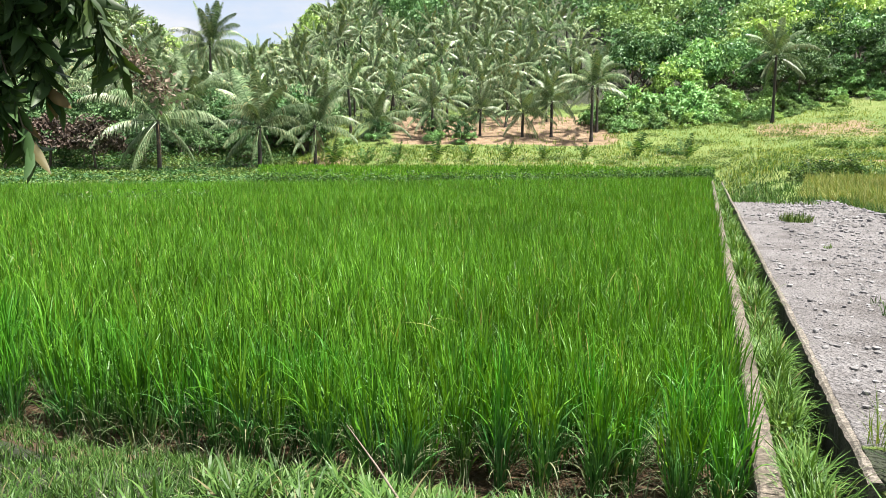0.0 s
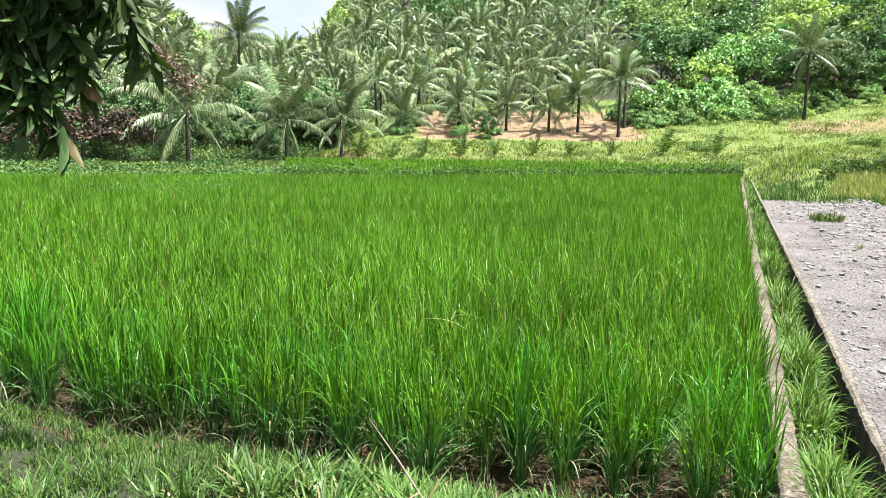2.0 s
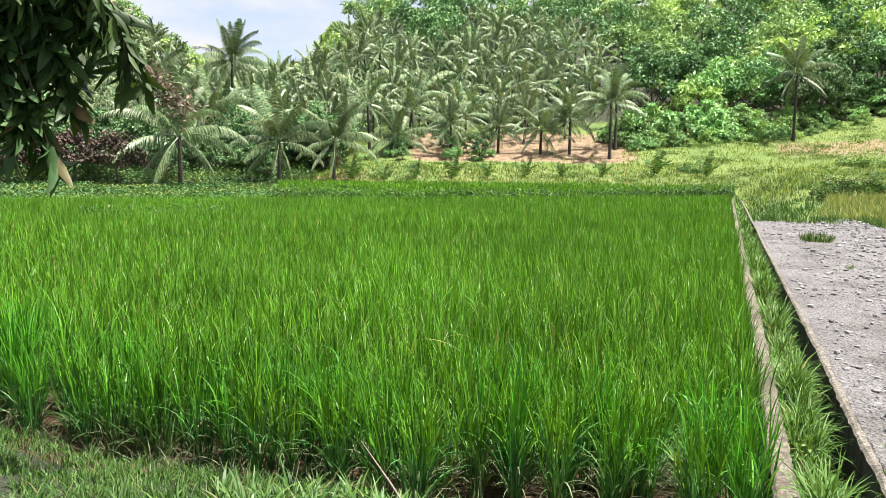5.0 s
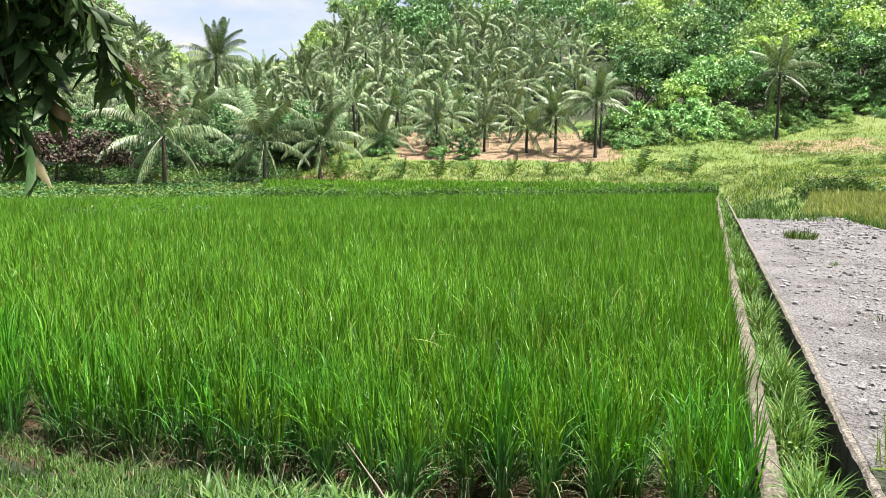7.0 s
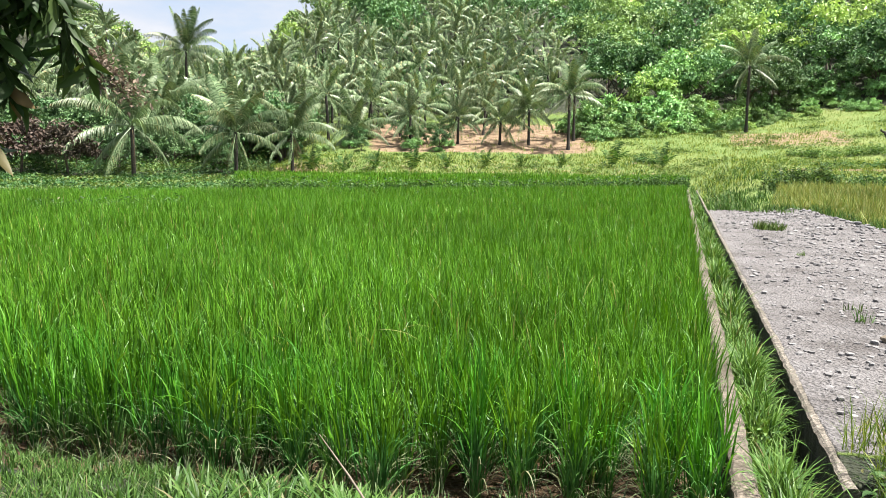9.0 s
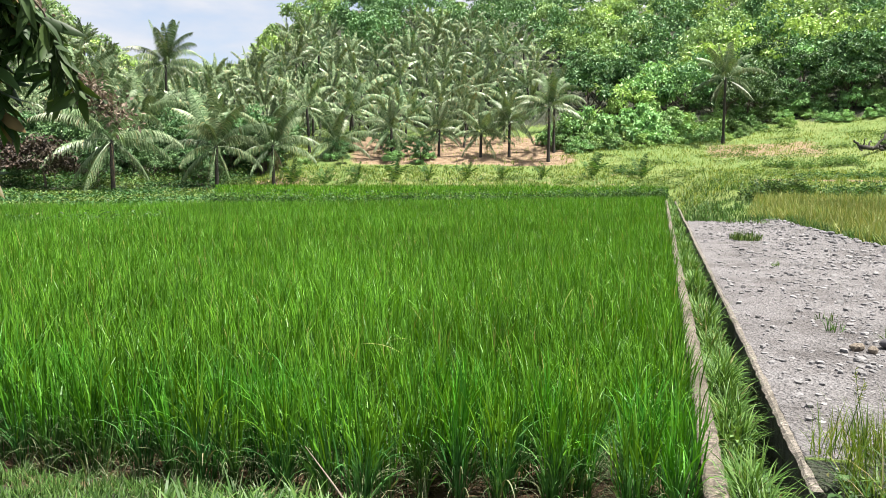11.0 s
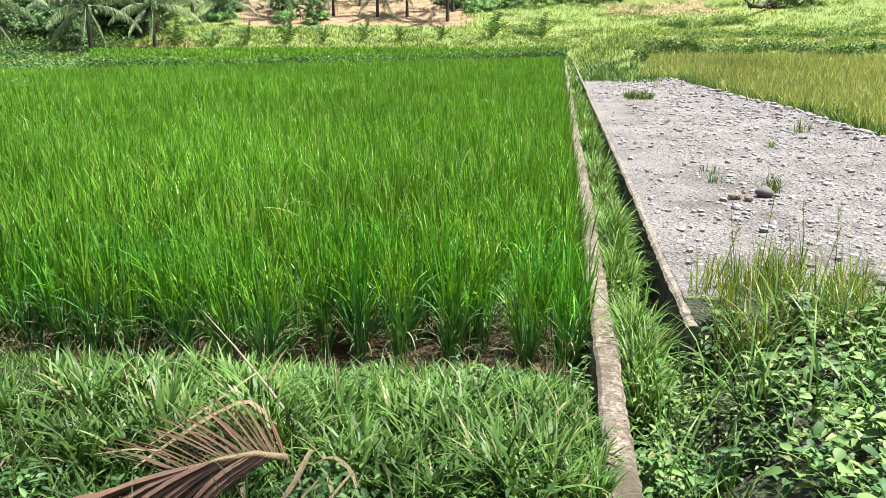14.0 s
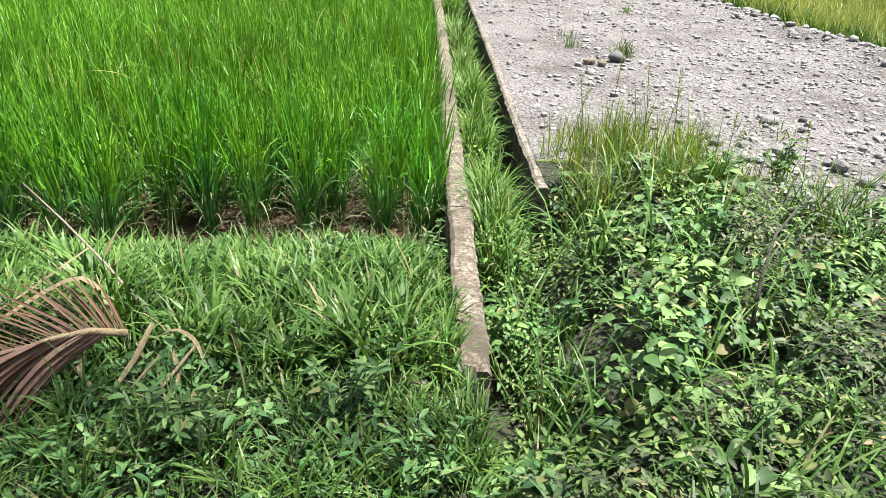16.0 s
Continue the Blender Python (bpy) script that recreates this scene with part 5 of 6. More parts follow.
def tall_stalks():
    """Seeding grass stalks and a bare dark twig that stand above the weeds."""
    r = np.random.default_rng(37)
    for k, (x, y, h, lean) in enumerate(((1.05, 4.3, 0.62, 8), (1.2, 4.5, 0.7, -6), (1.45, 4.35, 0.55, 12), (1.65, 4.6, 0.6, -10), (0.95, 4.55, 0.5, -14), (2.2, 3.95, 0.5, 6), (2.42, 3.6, 0.55, -4), (1.85, 4.2, 0.5, 15), (2.6, 3.4, 0.5, 9), (1.5, 4.7, 0.58, 4))):
        ob = thing("grass_stalk", pose(x, y, float(ground_height(x, y)) - 0.02, lean, lean * 0.6, float(r.uniform(0, 360))), "tall thin grass stalk with a seed head", "grass", "seeding grass stalks among the weeds")
        so = Soup()
        tube(so, [(0, 0, 0), (0.01, 0, h * 0.5), (0.04, 0, h)], [0.003, 0.0024, 0.0012], 5)
        part("stem", so.mesh("stalk", M_GRASS), ob)
        so = Soup()
        n = 46
        t = r.uniform(0.72, 1.0, n)
        P = np.stack([0.04 * t ** 2, np.zeros(n), h * t], -1)
        c = r.uniform(0, 6.28, n)
        leaf_quads(so, P, np.stack([np.cos(c), np.sin(c), np.full(n, 0.9)], -1), r.normal(0, 1, (n, 3)), r.uniform(0.012, 0.03, n), np.full(n, 0.004))
        part("seed_head", so.mesh("seed_head", M_DRYGRASS), ob, "pale feathery seed head")
    so = Soup()
    tube(so, [(1.30, 2.45, 0.0), (1.34, 2.55, 0.24), (1.42, 2.68, 0.36), (1.56, 2.82, 0.42), (1.62, 2.88, 0.40)], [0.008, 0.007, 0.006, 0.005, 0.002], 6)
    tagged(new("bare_twig", so.mesh("bare_twig", M_PALM_TRUNK, True)), "bare dark twig arching out of the weeds", "twig")
    for x, y, h in ((2.25, 3.15, 0.52), (2.3, 3.2, 0.42), (2.75, 3.0, 0.45)):
        ob = thing("seeding_weed", pose(x, y, float(ground_height(x, y)) - 0.02), "upright weed with a dark brown seed spike", "weed")
        so = Soup()
        tube(so, [(0, 0, 0), (0.01, 0.01, h * 0.6), (0.0, 0.02, h)], [0.005, 0.004, 0.002], 5)
        part("stem", so.mesh("weed_stalk", M_GRASS), ob)
        so = Soup()
        n = 70
        t, c = r.uniform(0.55, 1.0, n), r.uniform(0, 6.28, n)
        leaf_quads(so, np.stack([np.zeros(n), 0.02 * t, h * t], -1), np.stack([np.cos(c), np.sin(c), np.full(n, 0.8)], -1), r.normal(0, 1, (n, 3)), r.uniform(0.015, 0.028, n), np.full(n, 0.010))
        part("seed_spike", so.mesh("seed_spike", M_RUST), ob, "dark brown seed spike")


tall_stalks()


def far_plants():
    r = np.random.default_rng(35)
    # dry field past the gravel
    so = Soup()
    n = 13000
    y = 7 + 29 * r.random(n) ** 0.9
    x = gravel_right(y) + 0.35 + r.random(n) * (2 + 0.56 * y)
    ok = np.hypot(x, y) < 36
    x, y = x[ok], y[ok]
    near = y < 14
    add_tufts(so, x[near], y[near], 7, r, (0.30, 0.62), 0.015, 3, 0.35, 0.5, 0.14)
    add_tufts(so, x[~near], y[~near], 6, r, (0.30, 0.62), 0.026, 2, 0.35, 0.5, 0.2)
    n = 3600
    x, y = r.uniform(0.9, 12, n), r.uniform(27.2, 37, n)
    ok = (np.hypot(x, y) < 36.5) & (x > 2.8 + (y - 27) * 0.15)
    add_tufts(so, x[ok], y[ok], 6, r, (0.25, 0.5), 0.03, 2, 0.35, 0.5, 0.2)
    tagged(new("dry_field_grass", so.mesh("dry_field_grass", M_DRYGRASS)), "ripening yellow-green crop in the field past the gravel", "grass", kind="stuff")
    # greener grass round the gravel's far end and along its edge
    so = Soup()
    n = 2600
    x, y = r.uniform(-0.5, 5, n), r.uniform(25.5, 52, n)
    ok = ((x > 0.86) | (y > 46.3)) & (r.random(n) < np.interp(y, [27, 34, 50], [1, 0.8, 0.1]) * np.interp(x, [2.4, 5], [1, 0.15]))
    x, y = x[ok], y[ok]
    add_tufts(so, x, y, 8, r, (0.12, 0.34), 0.026, 2, 0.45, 0.6, 0.14)
    y = r.uniform(8, 27, 1100)
    x = gravel_right(y) + 0.3 + np.abs(r.normal(0, 0.25, 1100))
    add_tufts(so, x, y, 8, r, (0.2, 0.45), 0.014, 3, 0.4, 0.6, 0.1)
    tagged(new("verge_grass", so.mesh("verge_grass", M_GRASS)), "green grass fringing the gravel", "grass", kind="stuff")
    # rough meadow on the rising ground
    so = Soup()
    n = 12500
    a, d = r.uniform(-34, 36, n), r.uniform(36.5, 79, n)
    x, y = d * np.sin(np.radians(a)), d * np.cos(np.radians(a))
    ok = (far_side(x, y) > 6) | (x > 0.6)
    ok &= ~((a > -26) & (a < -7.5) & (d > 57) & (r.random(n) < 0.85))
    add_tufts(so, x[ok], y[ok], 6, r, (0.10, 0.38), 0.04, 2, 0.5, 0.6, 0.3)
    tagged(new("meadow_grass", so.mesh("meadow_grass", M_MEADOW)), "rough meadow grass on the rising ground", "grass", kind="stuff")
    # hedge between the two paddies and the weedy strip under the left palms
    so = Soup()
    n = 1500
    x = r.uniform(-27, 0.2, n)
    y0 = (35 + 0.4 * (0.94 * x) + 0.342 * x) / (0.94 - 0.4 * 0.342)
    y = y0 + 1.4 + r.normal(0, 0.25, n)
    ok = np.degrees(np.arctan2(x, y)) > -34
    scatter_leaves(so, x[ok], y[ok], 22, r, 0.86, 0.13, 0.6, 0.25, True)
    # weeds on the low bunds inside the paddy
    for c, a0, a1, n in ((-9.5, -47, -37, 240), (-6.0, -20, -6, 120)):
        a = np.radians(r.uniform(a0, a1, n))
        dirx, diry = np.sin(a), np.cos(a)
        t = (35 + c) / ((-0.342 * dirx + 0.94 * diry) - 0.4 * (0.94 * dirx + 0.342 * diry))
        t = t + r.normal(0, 0.15, n)
        scatter_leaves(so, t * dirx, t * diry, 12, r, 0.72 if c < -9 else 0.6, 0.12, 0.5, 0.25, True)
    tagged(new("paddy_hedge", so.mesh("paddy_hedge", M_WEED)), "low dark green weeds on the bund between two paddies", "hedge", kind="stuff")
    so = Soup()
    n = 4600
    a, d = r.uniform(-58, -31, n), r.uniform(34, 66, n)
    x, y = d * np.sin(np.radians(a)), d * np.cos(np.radians(a))
    ok = far_side(x, y) > 0.6 + 5 * smooth(-36, -32, a)
    tall = np.interp(d[ok], [34, 49, 53, 66], [0.25, 0.35, 0.9, 1.7])
    pick = np.sin(x[ok] * 0.9) + np.sin(y[ok] * 1.3 + 1) + r.normal(0, 0.6, ok.sum()) > 0.4
    for tone, name in ((M_WEED_LIGHT, "vine_thicket"), (M_WEED, "dark_thicket")):
        so = Soup()
        for lo, hi in ((0, 0.6), (0.6, 1.1), (1.1, 2)):
            m = (tall >= lo) & (tall < hi) & (pick == (tone is M_WEED_LIGHT))
            scatter_leaves(so, x[ok][m], y[ok][m], 17, r, float(tall[m].mean()), 0.17, 0.6, 0.6, True)
        tagged(new(name, so.mesh(name, tone)), ("light green creeping vines" if tone is M_WEED_LIGHT else "dark green shrubs and ferns") + " under the palms", "shrubs", kind="stuff")
    # rank growth on the fallow strip before the grove
    for name, material, n, hh, label in (("fallow_grass", M_MEADOW, 1500, (0.10, 0.28), "rank yellow-green grass on the fallow strip before the palms"), ("fallow_herbs", M_WEED, 380, (0.14, 0.30), "dark green herbs on the fallow strip before the palms")):
        so = Soup()
        a, d = np.radians(r.uniform(-32.5, -1, n)), r.uniform(50.3, 58, n)
        add_tufts(so, d * np.sin(a), d * np.cos(a), 7, r, hh, 0.045, 2, 0.5, 0.7, 0.25)
        tagged(new(name, so.mesh(name, material)), label, "grass", kind="stuff")
    # low green patches strewn over the meadow
    so = Soup()
    for k in range(230):
        a, d, n = float(r.uniform(-30, 30)), float(r.uniform(39, 76)), int(r.integers(5, 22))
        if a < 0 and not 51 < d < (58 if a < -6 else 66):
            continue
        A, D = a + r.normal(0, 0.5, n), d + r.normal(0, 0.35, n)
        scatter_leaves(so, D * np.sin(np.radians(A)), D * np.cos(np.radians(A)), 14, r, float(r.uniform(0.2, 0.45)), 0.14, 0.5, 0.3, True)
    tagged(new("meadow_patches", so.mesh("meadow_patches", M_WEED_LIGHT)), "low green creepers strewn over the rough meadow", "shrubs", kind="stuff")
    # dark shrubs on the terraces
    for q, (a0, a1, d0, h, n) in enumerate(((5.6, 9.2, 36.8, 0.7, 260), (9.0, 30, 37.6, 0.45, 520), (9, 30, 45.6, 0.5, 440), (7, 13, 56, 0.7, 240), (-3.5, -1.2, 55.0, 0.5, 60))):
        so = Soup()
        a = r.uniform(a0, a1, n)
        d = d0 + r.normal(0, 0.35, n) + 0.6 * np.sin(a * 0.9 + q) + 0.3 * np.sin(a * 4.3 + 2 * q)
        keep = np.sin(a * 5.1 + q) + np.sin(a * 11.3 + 2 * q) * 0.8 + r.normal(0, 0.5, n) > -0.45
        a, d = a[keep], d[keep]
        tall = np.sin(a * 7.9 + q) + r.normal(0, 0.5, len(a)) > 0.2
        for m, hh in ((tall, h * 1.15), (~tall, h * 0.6)):
            scatter_leaves(so, d[m] * np.sin(np.radians(a[m])), d[m] * np.cos(np.radians(a[m])), 16, r, hh, 0.15, 0.55, 0.3, True)
        tagged(new("terrace_shrubs", so.mesh("terrace_shrubs", M_WEED if q != 3 else M_WEED_LIGHT)), "low dark shrubs along the edge of a terrace", "shrubs", kind="stuff")


far_plants()


def pebble_meshes():
    out = []
    for k in range(6):
        r = np.random.default_rng(800 + k)
        bm = bmesh.new()
        bmesh.ops.create_icosphere(bm, subdivisions=1 if k else 2, radius=0.5)
        for v in bm.verts:
            v.co *= 1 + float(r.normal(0, 0.2))
        out.append((np.array([v.co[:] for v in bm.verts]), np.array([[w.index for w in f.verts] for f in bm.faces])))
        bm.free()
    return out


PEBBLES = pebble_meshes()


def gravel_spots(n, r, y0, y1, power=1.0):
    y = y0 + (y1 - y0) * r.random(n) ** power
    x = 0.88 + (gravel_right(y) + 0.35 - 0.88) * r.random(n)
    ok = (y > np.interp(x, [0.8, 1.6, 2.2, 5.6], [4.2, 4.5, 3.6, 3.3])) & ~((x < 1.3) & (y > 22 + 4 * (x - 0.6)))
    return x[ok], y[ok]


def build_gravel():
    r = np.random.default_rng(41)
    so = Soup()
    for n, y0, y1, lo, hi in ((11500, 3.4, 9, 0.011, 0.07), (5500, 9, 16, 0.016, 0.09), (3300, 16, 27, 0.025, 0.13)):
        x, y = gravel_spots(n, r, y0, y1)
        ok = r.random(len(x)) < np.interp(x + 0.5 * np.sin(y * 1.3), [1.0, 2.6], [0.3, 1.0])
        x, y = x[ok], y[ok]
        n = len(x)
        size = lo + (hi - lo) * r.random(n) ** 5
        kind = r.integers(1, 6, n)
        rot = r.uniform(0, 6.28, n)
        sq = np.stack([size * r.uniform(0.9, 1.45, n), size * r.uniform(0.7, 1.1, n), size * r.uniform(0.5, 0.9, n)], -1)
        z = ground_height(x, y) + sq[:, 2] * r.uniform(-0.15, 0.25, n)
        for k in range(1, 6):
            m = kind == k
            v, f = PEBBLES[k]
            q = v[None] * sq[m][:, None, :]
            c, s = np.cos(rot[m])[:, None], np.sin(rot[m])[:, None]
            q = np.stack([q[..., 0] * c - q[..., 1] * s, q[..., 0] * s + q[..., 1] * c, q[..., 2]], -1) + np.stack([x[m], y[m], z[m]], -1)[:, None, :]
            i = (np.arange(m.sum()) * len(v))[:, None, None] + f[None]
            so.add(q, i.reshape(-1, 3))
    tagged(new("gravel_stones", so.mesh("gravel_stones", M_STONE)), "loose grey and white river gravel", "gravel", kind="stuff")


build_gravel()


def build_stones():
    r = np.random.default_rng(43)
    kinds = []
    for k in range(6):
        rr = np.random.default_rng(820 + k)
        bm = bmesh.new()
        bmesh.ops.create_icosphere(bm, subdivisions=2, radius=0.5)
        ax = rr.normal(size=(5, 3))
        for v in bm.verts:
            c = np.array(v.co)
            v.co *= 1 + 0.2 * float(np.sin(c @ ax[0] * 3) + 0.6 * np.sin(c @ ax[1] * 6 + 1)) + float(rr.normal(0, 0.05))
        for f in bm.faces:
            f.smooth = k == 0
        me = bpy.data.meshes.new("stone")
        bm.to_mesh(me)
        bm.free()
        me.materials.append(M_STONE)
        kinds.append(me)
    rim = []
    for me in kinds:
        me = me.copy()
        me.materials[0] = M_STONE_RIM
        rim.append(me)
    dark = kinds[0].copy()
    dark.materials[0] = M_STONE_DARK

    def stone(x, y, w, h, me, label, group="stones on the gravel"):
        z = float(ground_height(x, y))
        ob = tagged(new("stone", me), label, "stone", group)
        ob.matrix_basis = pose(x, y, z + h * 0.28, 0, 0, float(r.uniform(0, 360))) @ Matrix.Diagonal((w, w * float(r.uniform(0.65, 0.9)), h, 1))

    lump = kinds[3].copy()
    lump.materials[0] = M_CONC
    stone(0.06, 2.14, 0.13, 0.05, lump, "broken concrete lump almost hidden by herbs", "")
    brown = kinds[1].copy()
    brown.materials[0] = M_DEADWOOD
    stone(2.0, 7.60, 0.17, 0.13, dark, "dark rounded boulder beside a grass tuft")
    stone(1.70, 7.46, 0.15, 0.08, brown, "flat brownish stone half sunk in gravel")
    stone(1.81, 7.38, 0.11, 0.08, brown, "flat brownish stone half sunk in gravel")
    x, y = gravel_spots(45, r, 3.6, 14, 1.3)
    for a, b in zip(x, y):
        w = float(r.uniform(0.05, 0.12))
        stone(float(a), float(b), w, w * float(r.uniform(0.4, 0.7)), kinds[int(r.integers(0, 6))], "grey river stone lying on the gravel")
    # the coarse rim along the gravel's edge
    for k in range(90):
        xx, yy = float(r.uniform(1.8, 4.4)), float(r.uniform(3.7, 5.6))
        w = 0.045 + 0.09 * float(r.random()) ** 2
        stone(xx, yy, w, w * float(r.uniform(0.5, 0.8)), rim[int(r.integers(0, 6))], "grey cobble among weeds at the gravel's near edge", "cobbles at the gravel's near edge")
    for k in range(200):
        yy = float(7.5 + 19.5 * r.random() ** 1.2)
        xx = float(gravel_right(yy)) - 0.12 + float(r.normal(0, 0.26))
        w = 0.06 + 0.11 * float(r.random()) ** 1.5
        stone(xx, yy, w, w * float(r.uniform(0.35, 0.6)), rim[int(r.integers(0, 6))], "grey stone in the coarse rim of the gravel", "stones along the gravel's rim")
    # tufts of grass in the gravel
    for x, y, h, n, rad in ((2.12, 7.85, 0.30, 60, 0.10), (1.68, 8.3, 0.20, 24, 0.10), (1.93, 19.2, 0.24, 260, 0.36), (1.72, 8.9, 0.16, 20, 0.12), (3.9, 12.9, 0.30, 30, 0.14), (2.9, 11.0, 0.12, 18, 0.09), (2.5, 5.2, 0.18, 40, 0.25), (1.9, 14.0, 0.14, 18, 0.1)):
        so = Soup()
        add_tufts(so, np.full(1, x), np.full(1, y), n, r, (0.5 * h, 1.15 * h), 0.006 + 0.0006 * y, 4, 0.45, 0.7, rad)
        tagged(new("grass_tuft", so.mesh("grass_tuft", M_GRASS)), "tuft of green grass growing in the gravel", "grass", "grass tufts in the gravel", "stuff")


build_stones()


def dry_frond():
    """The fallen brown palm frond on the bank."""
    home = np.array([-0.95, 2.1, 0.15])
    ob = thing("fallen_palm_frond", pose(*[float(c) for c in home]), "dried red-brown coconut frond lying in the grass", "palm frond")
    r = np.random.default_rng(51)
    P = np.array([(-0.85, 2.16, 0.19), (-0.94, 2.11, 0.225), (-1.03, 2.06, 0.225), (-1.16, 2.0, 0.20), (-1.36, 1.92, 0.12)]) - home
    s = np.linspace(0, 1, 5)
    so = Soup()
    tube(so, [tuple(p) for p in P], [0.013, 0.012, 0.010, 0.008, 0.004], 7)
    part("rib", so.mesh("rib", M_DRY_RIB, True), ob, "straw-coloured rib")

    def ribbon(pts, w, fold=0.35, n=7, taper=(0.6, 1, 0.8, 0.12)):
        """A folded strip along a bent line."""
        pts = np.array(pts)
        u = np.linspace(0, 1, len(pts))
        f = np.linspace(0, 1, n)
        c = np.stack([np.interp(f, u, pts[:, k]) for k in range(3)], -1)
        c[1:-1] = (c[:-2] + 2 * c[1:-1] + c[2:]) / 4
        v = np.gradient(c, axis=0)
        sd = np.cross(v, np.array([0, 0, 1.0]))
        sd /= np.linalg.norm(sd, axis=1, keepdims=True) + 1e-9
        up = np.cross(sd, v / np.linalg.norm(v, axis=1, keepdims=True))
        ww = (w * np.interp(f, [0, 0.25, 0.7, 1], taper))[:, None]
        rows = np.stack([c - sd * ww / 2 + up * ww * fold, c, c + sd * ww / 2 + up * ww * fold], 1).reshape(-1, 3)
        fs = [(j * 3 + e, j * 3 + e + 1, j * 3 + e + 4, j * 3 + e + 3) for j in range(n - 1) for e in (0, 1)]
        q = Soup()
        q.add(rows, fs)
        return q

    def rib(t):
        return np.array([np.interp(t, s, P[:, k]) for k in range(3)])

    for k in range(26):                      # the side that hangs as a pleated fan
        t = 0.10 + 0.85 * k / 25
        tip = np.array([np.interp(t, [0.1, 0.5, 0.95], [-1.07, -1.32, -1.72]), np.interp(t, [0.1, 0.5, 0.95], [1.86, 1.74, 1.74]), 0.06]) - home + r.normal(0, 0.014, 3)
        p = rib(t)
        mid = p * 0.5 + tip * 0.5 + np.array([0.0, 0.0, 0.045])
        part("leaflet", ribbon([p, mid, tip], 0.024 * r.uniform(0.85, 1.2), 0.6).mesh("leaflet", M_STRAW), ob)
    for k in range(34):                      # the side that stands up as stiff ribs
        t = 0.01 + 0.75 * k / 33
        tip = np.array([np.interp(t, [0, 0.1, 0.22, 0.45, 0.76], [-1.03, -1.12, -1.27, -1.4, -1.58]), np.interp(t, [0, 0.1, 0.22, 0.45, 0.76], [2.33, 2.32, 2.27, 2.18, 2.06]), np.interp(t, [0, 0.22, 0.76], [0.35, 0.38, 0.22])]) - home + r.normal(0, 0.022, 3)
        p = rib(t)
        tip = p + (tip - p) * r.uniform(0.6, 0.88)
        part("leaflet", ribbon([p, p * 0.5 + tip * 0.5 + np.array([0, 0, 0.012]), tip], 0.0075 * r.uniform(0.8, 1.4)).mesh("leaflet", M_STRAW if k % 4 == 0 else M_STRAW_DARK), ob)
    # dry strips lying round it
    for w, pts in ((0.014, ((-1.10, 2.53, 0.30), (-1.25, 2.37, 0.21), (-1.42, 2.18, 0.13))), (0.028, ((-1.00, 2.34, 0.24), (-1.07, 2.36, 0.29), (-1.25, 2.24, 0.20), (-1.38, 2.13, 0.12))),
                   (0.021, ((-0.757, 2.14, 0.24), (-0.78, 2.03, 0.18), (-0.83, 1.92, 0.12))), (0.017, ((-0.75, 2.13, 0.19), (-0.68, 2.12, 0.24), (-0.605, 2.075, 0.22), (-0.58, 2.03, 0.19))),
                   (0.012, ((-0.60, 2.07, 0.22), (-0.66, 1.98, 0.16), (-0.71, 1.90, 0.11))), (0.017, ((-0.96, 2.08, 0.21), (-0.955, 2.02, 0.14), (-0.88, 1.95, 0.12), (-0.83, 1.92, 0.11))),
                   (0.010, ((-0.70, 2.05, 0.20), (-0.75, 2.0, 0.15), (-0.80, 1.94, 0.10))), (0.012, ((-1.24, 2.10, 0.21), (-1.38, 2.13, 0.19), (-1.55, 2.15, 0.14))), (0.013, ((-0.68, 2.06, 0.20), (-0.64, 2.0, 0.15), (-0.66, 1.93, 0.11)))):
        foot = np.array(pts[0])
        st = new("straw_strip", ribbon(np.array(pts) - foot, w, 0.2, 9, (0.7, 1, 0.9, 0.35)).mesh("straw_strip", M_DRY_RIB))
        st.matrix_basis = pose(*[float(c) for c in foot])
        tagged(st, "pale dry leaf strip lying on the grass", "dry leaf", "dry leaf strips on the bank")
    so = Soup()
    tube(so, [(-0.865, 2.39, 0.12), (-1.1, 2.62, 0.20), (-1.33, 2.84, 0.26), (-1.6, 3.1, 0.31)], [0.006, 0.0055, 0.0045, 0.002], 6)
    tagged(new("dry_stalk", so.mesh("dry_stalk", M_DEADWOOD, True)), "thin dry stalk leaning across the grass", "stalk")


dry_frond()


def long_leaves():
    """Two pale rice leaves that arch above the crop."""
    for x, y, z, a, L, lean, curl in ((-2.16, 5.30, 0.22, 12, 0.42, 0.75, 1.5), (-2.20, 5.12, 0.34, -18, 0.46, 1.35, 0.7), (-0.95, 7.2, 0.2, 60, 0.4, 0.3, 0.9), (-3.6, 6.4, 0.2, 200, 0.42, 0.4, 0.5)):
        q = Soup()
        blades(q, np.zeros((1, 3)), np.array([radians(a)]), np.array([L]), np.array([lean]), np.array([curl]), np.array([0.013]), 9)
        ob = new("rice_leaf", q.mesh("rice_leaf", M_DRYGRASS))
        ob.matrix_basis = pose(x, y, z - 0.04)
        tagged(ob, "long pale rice leaf arching above the crop", "leaf", "long leaves above the rice")


long_leaves()


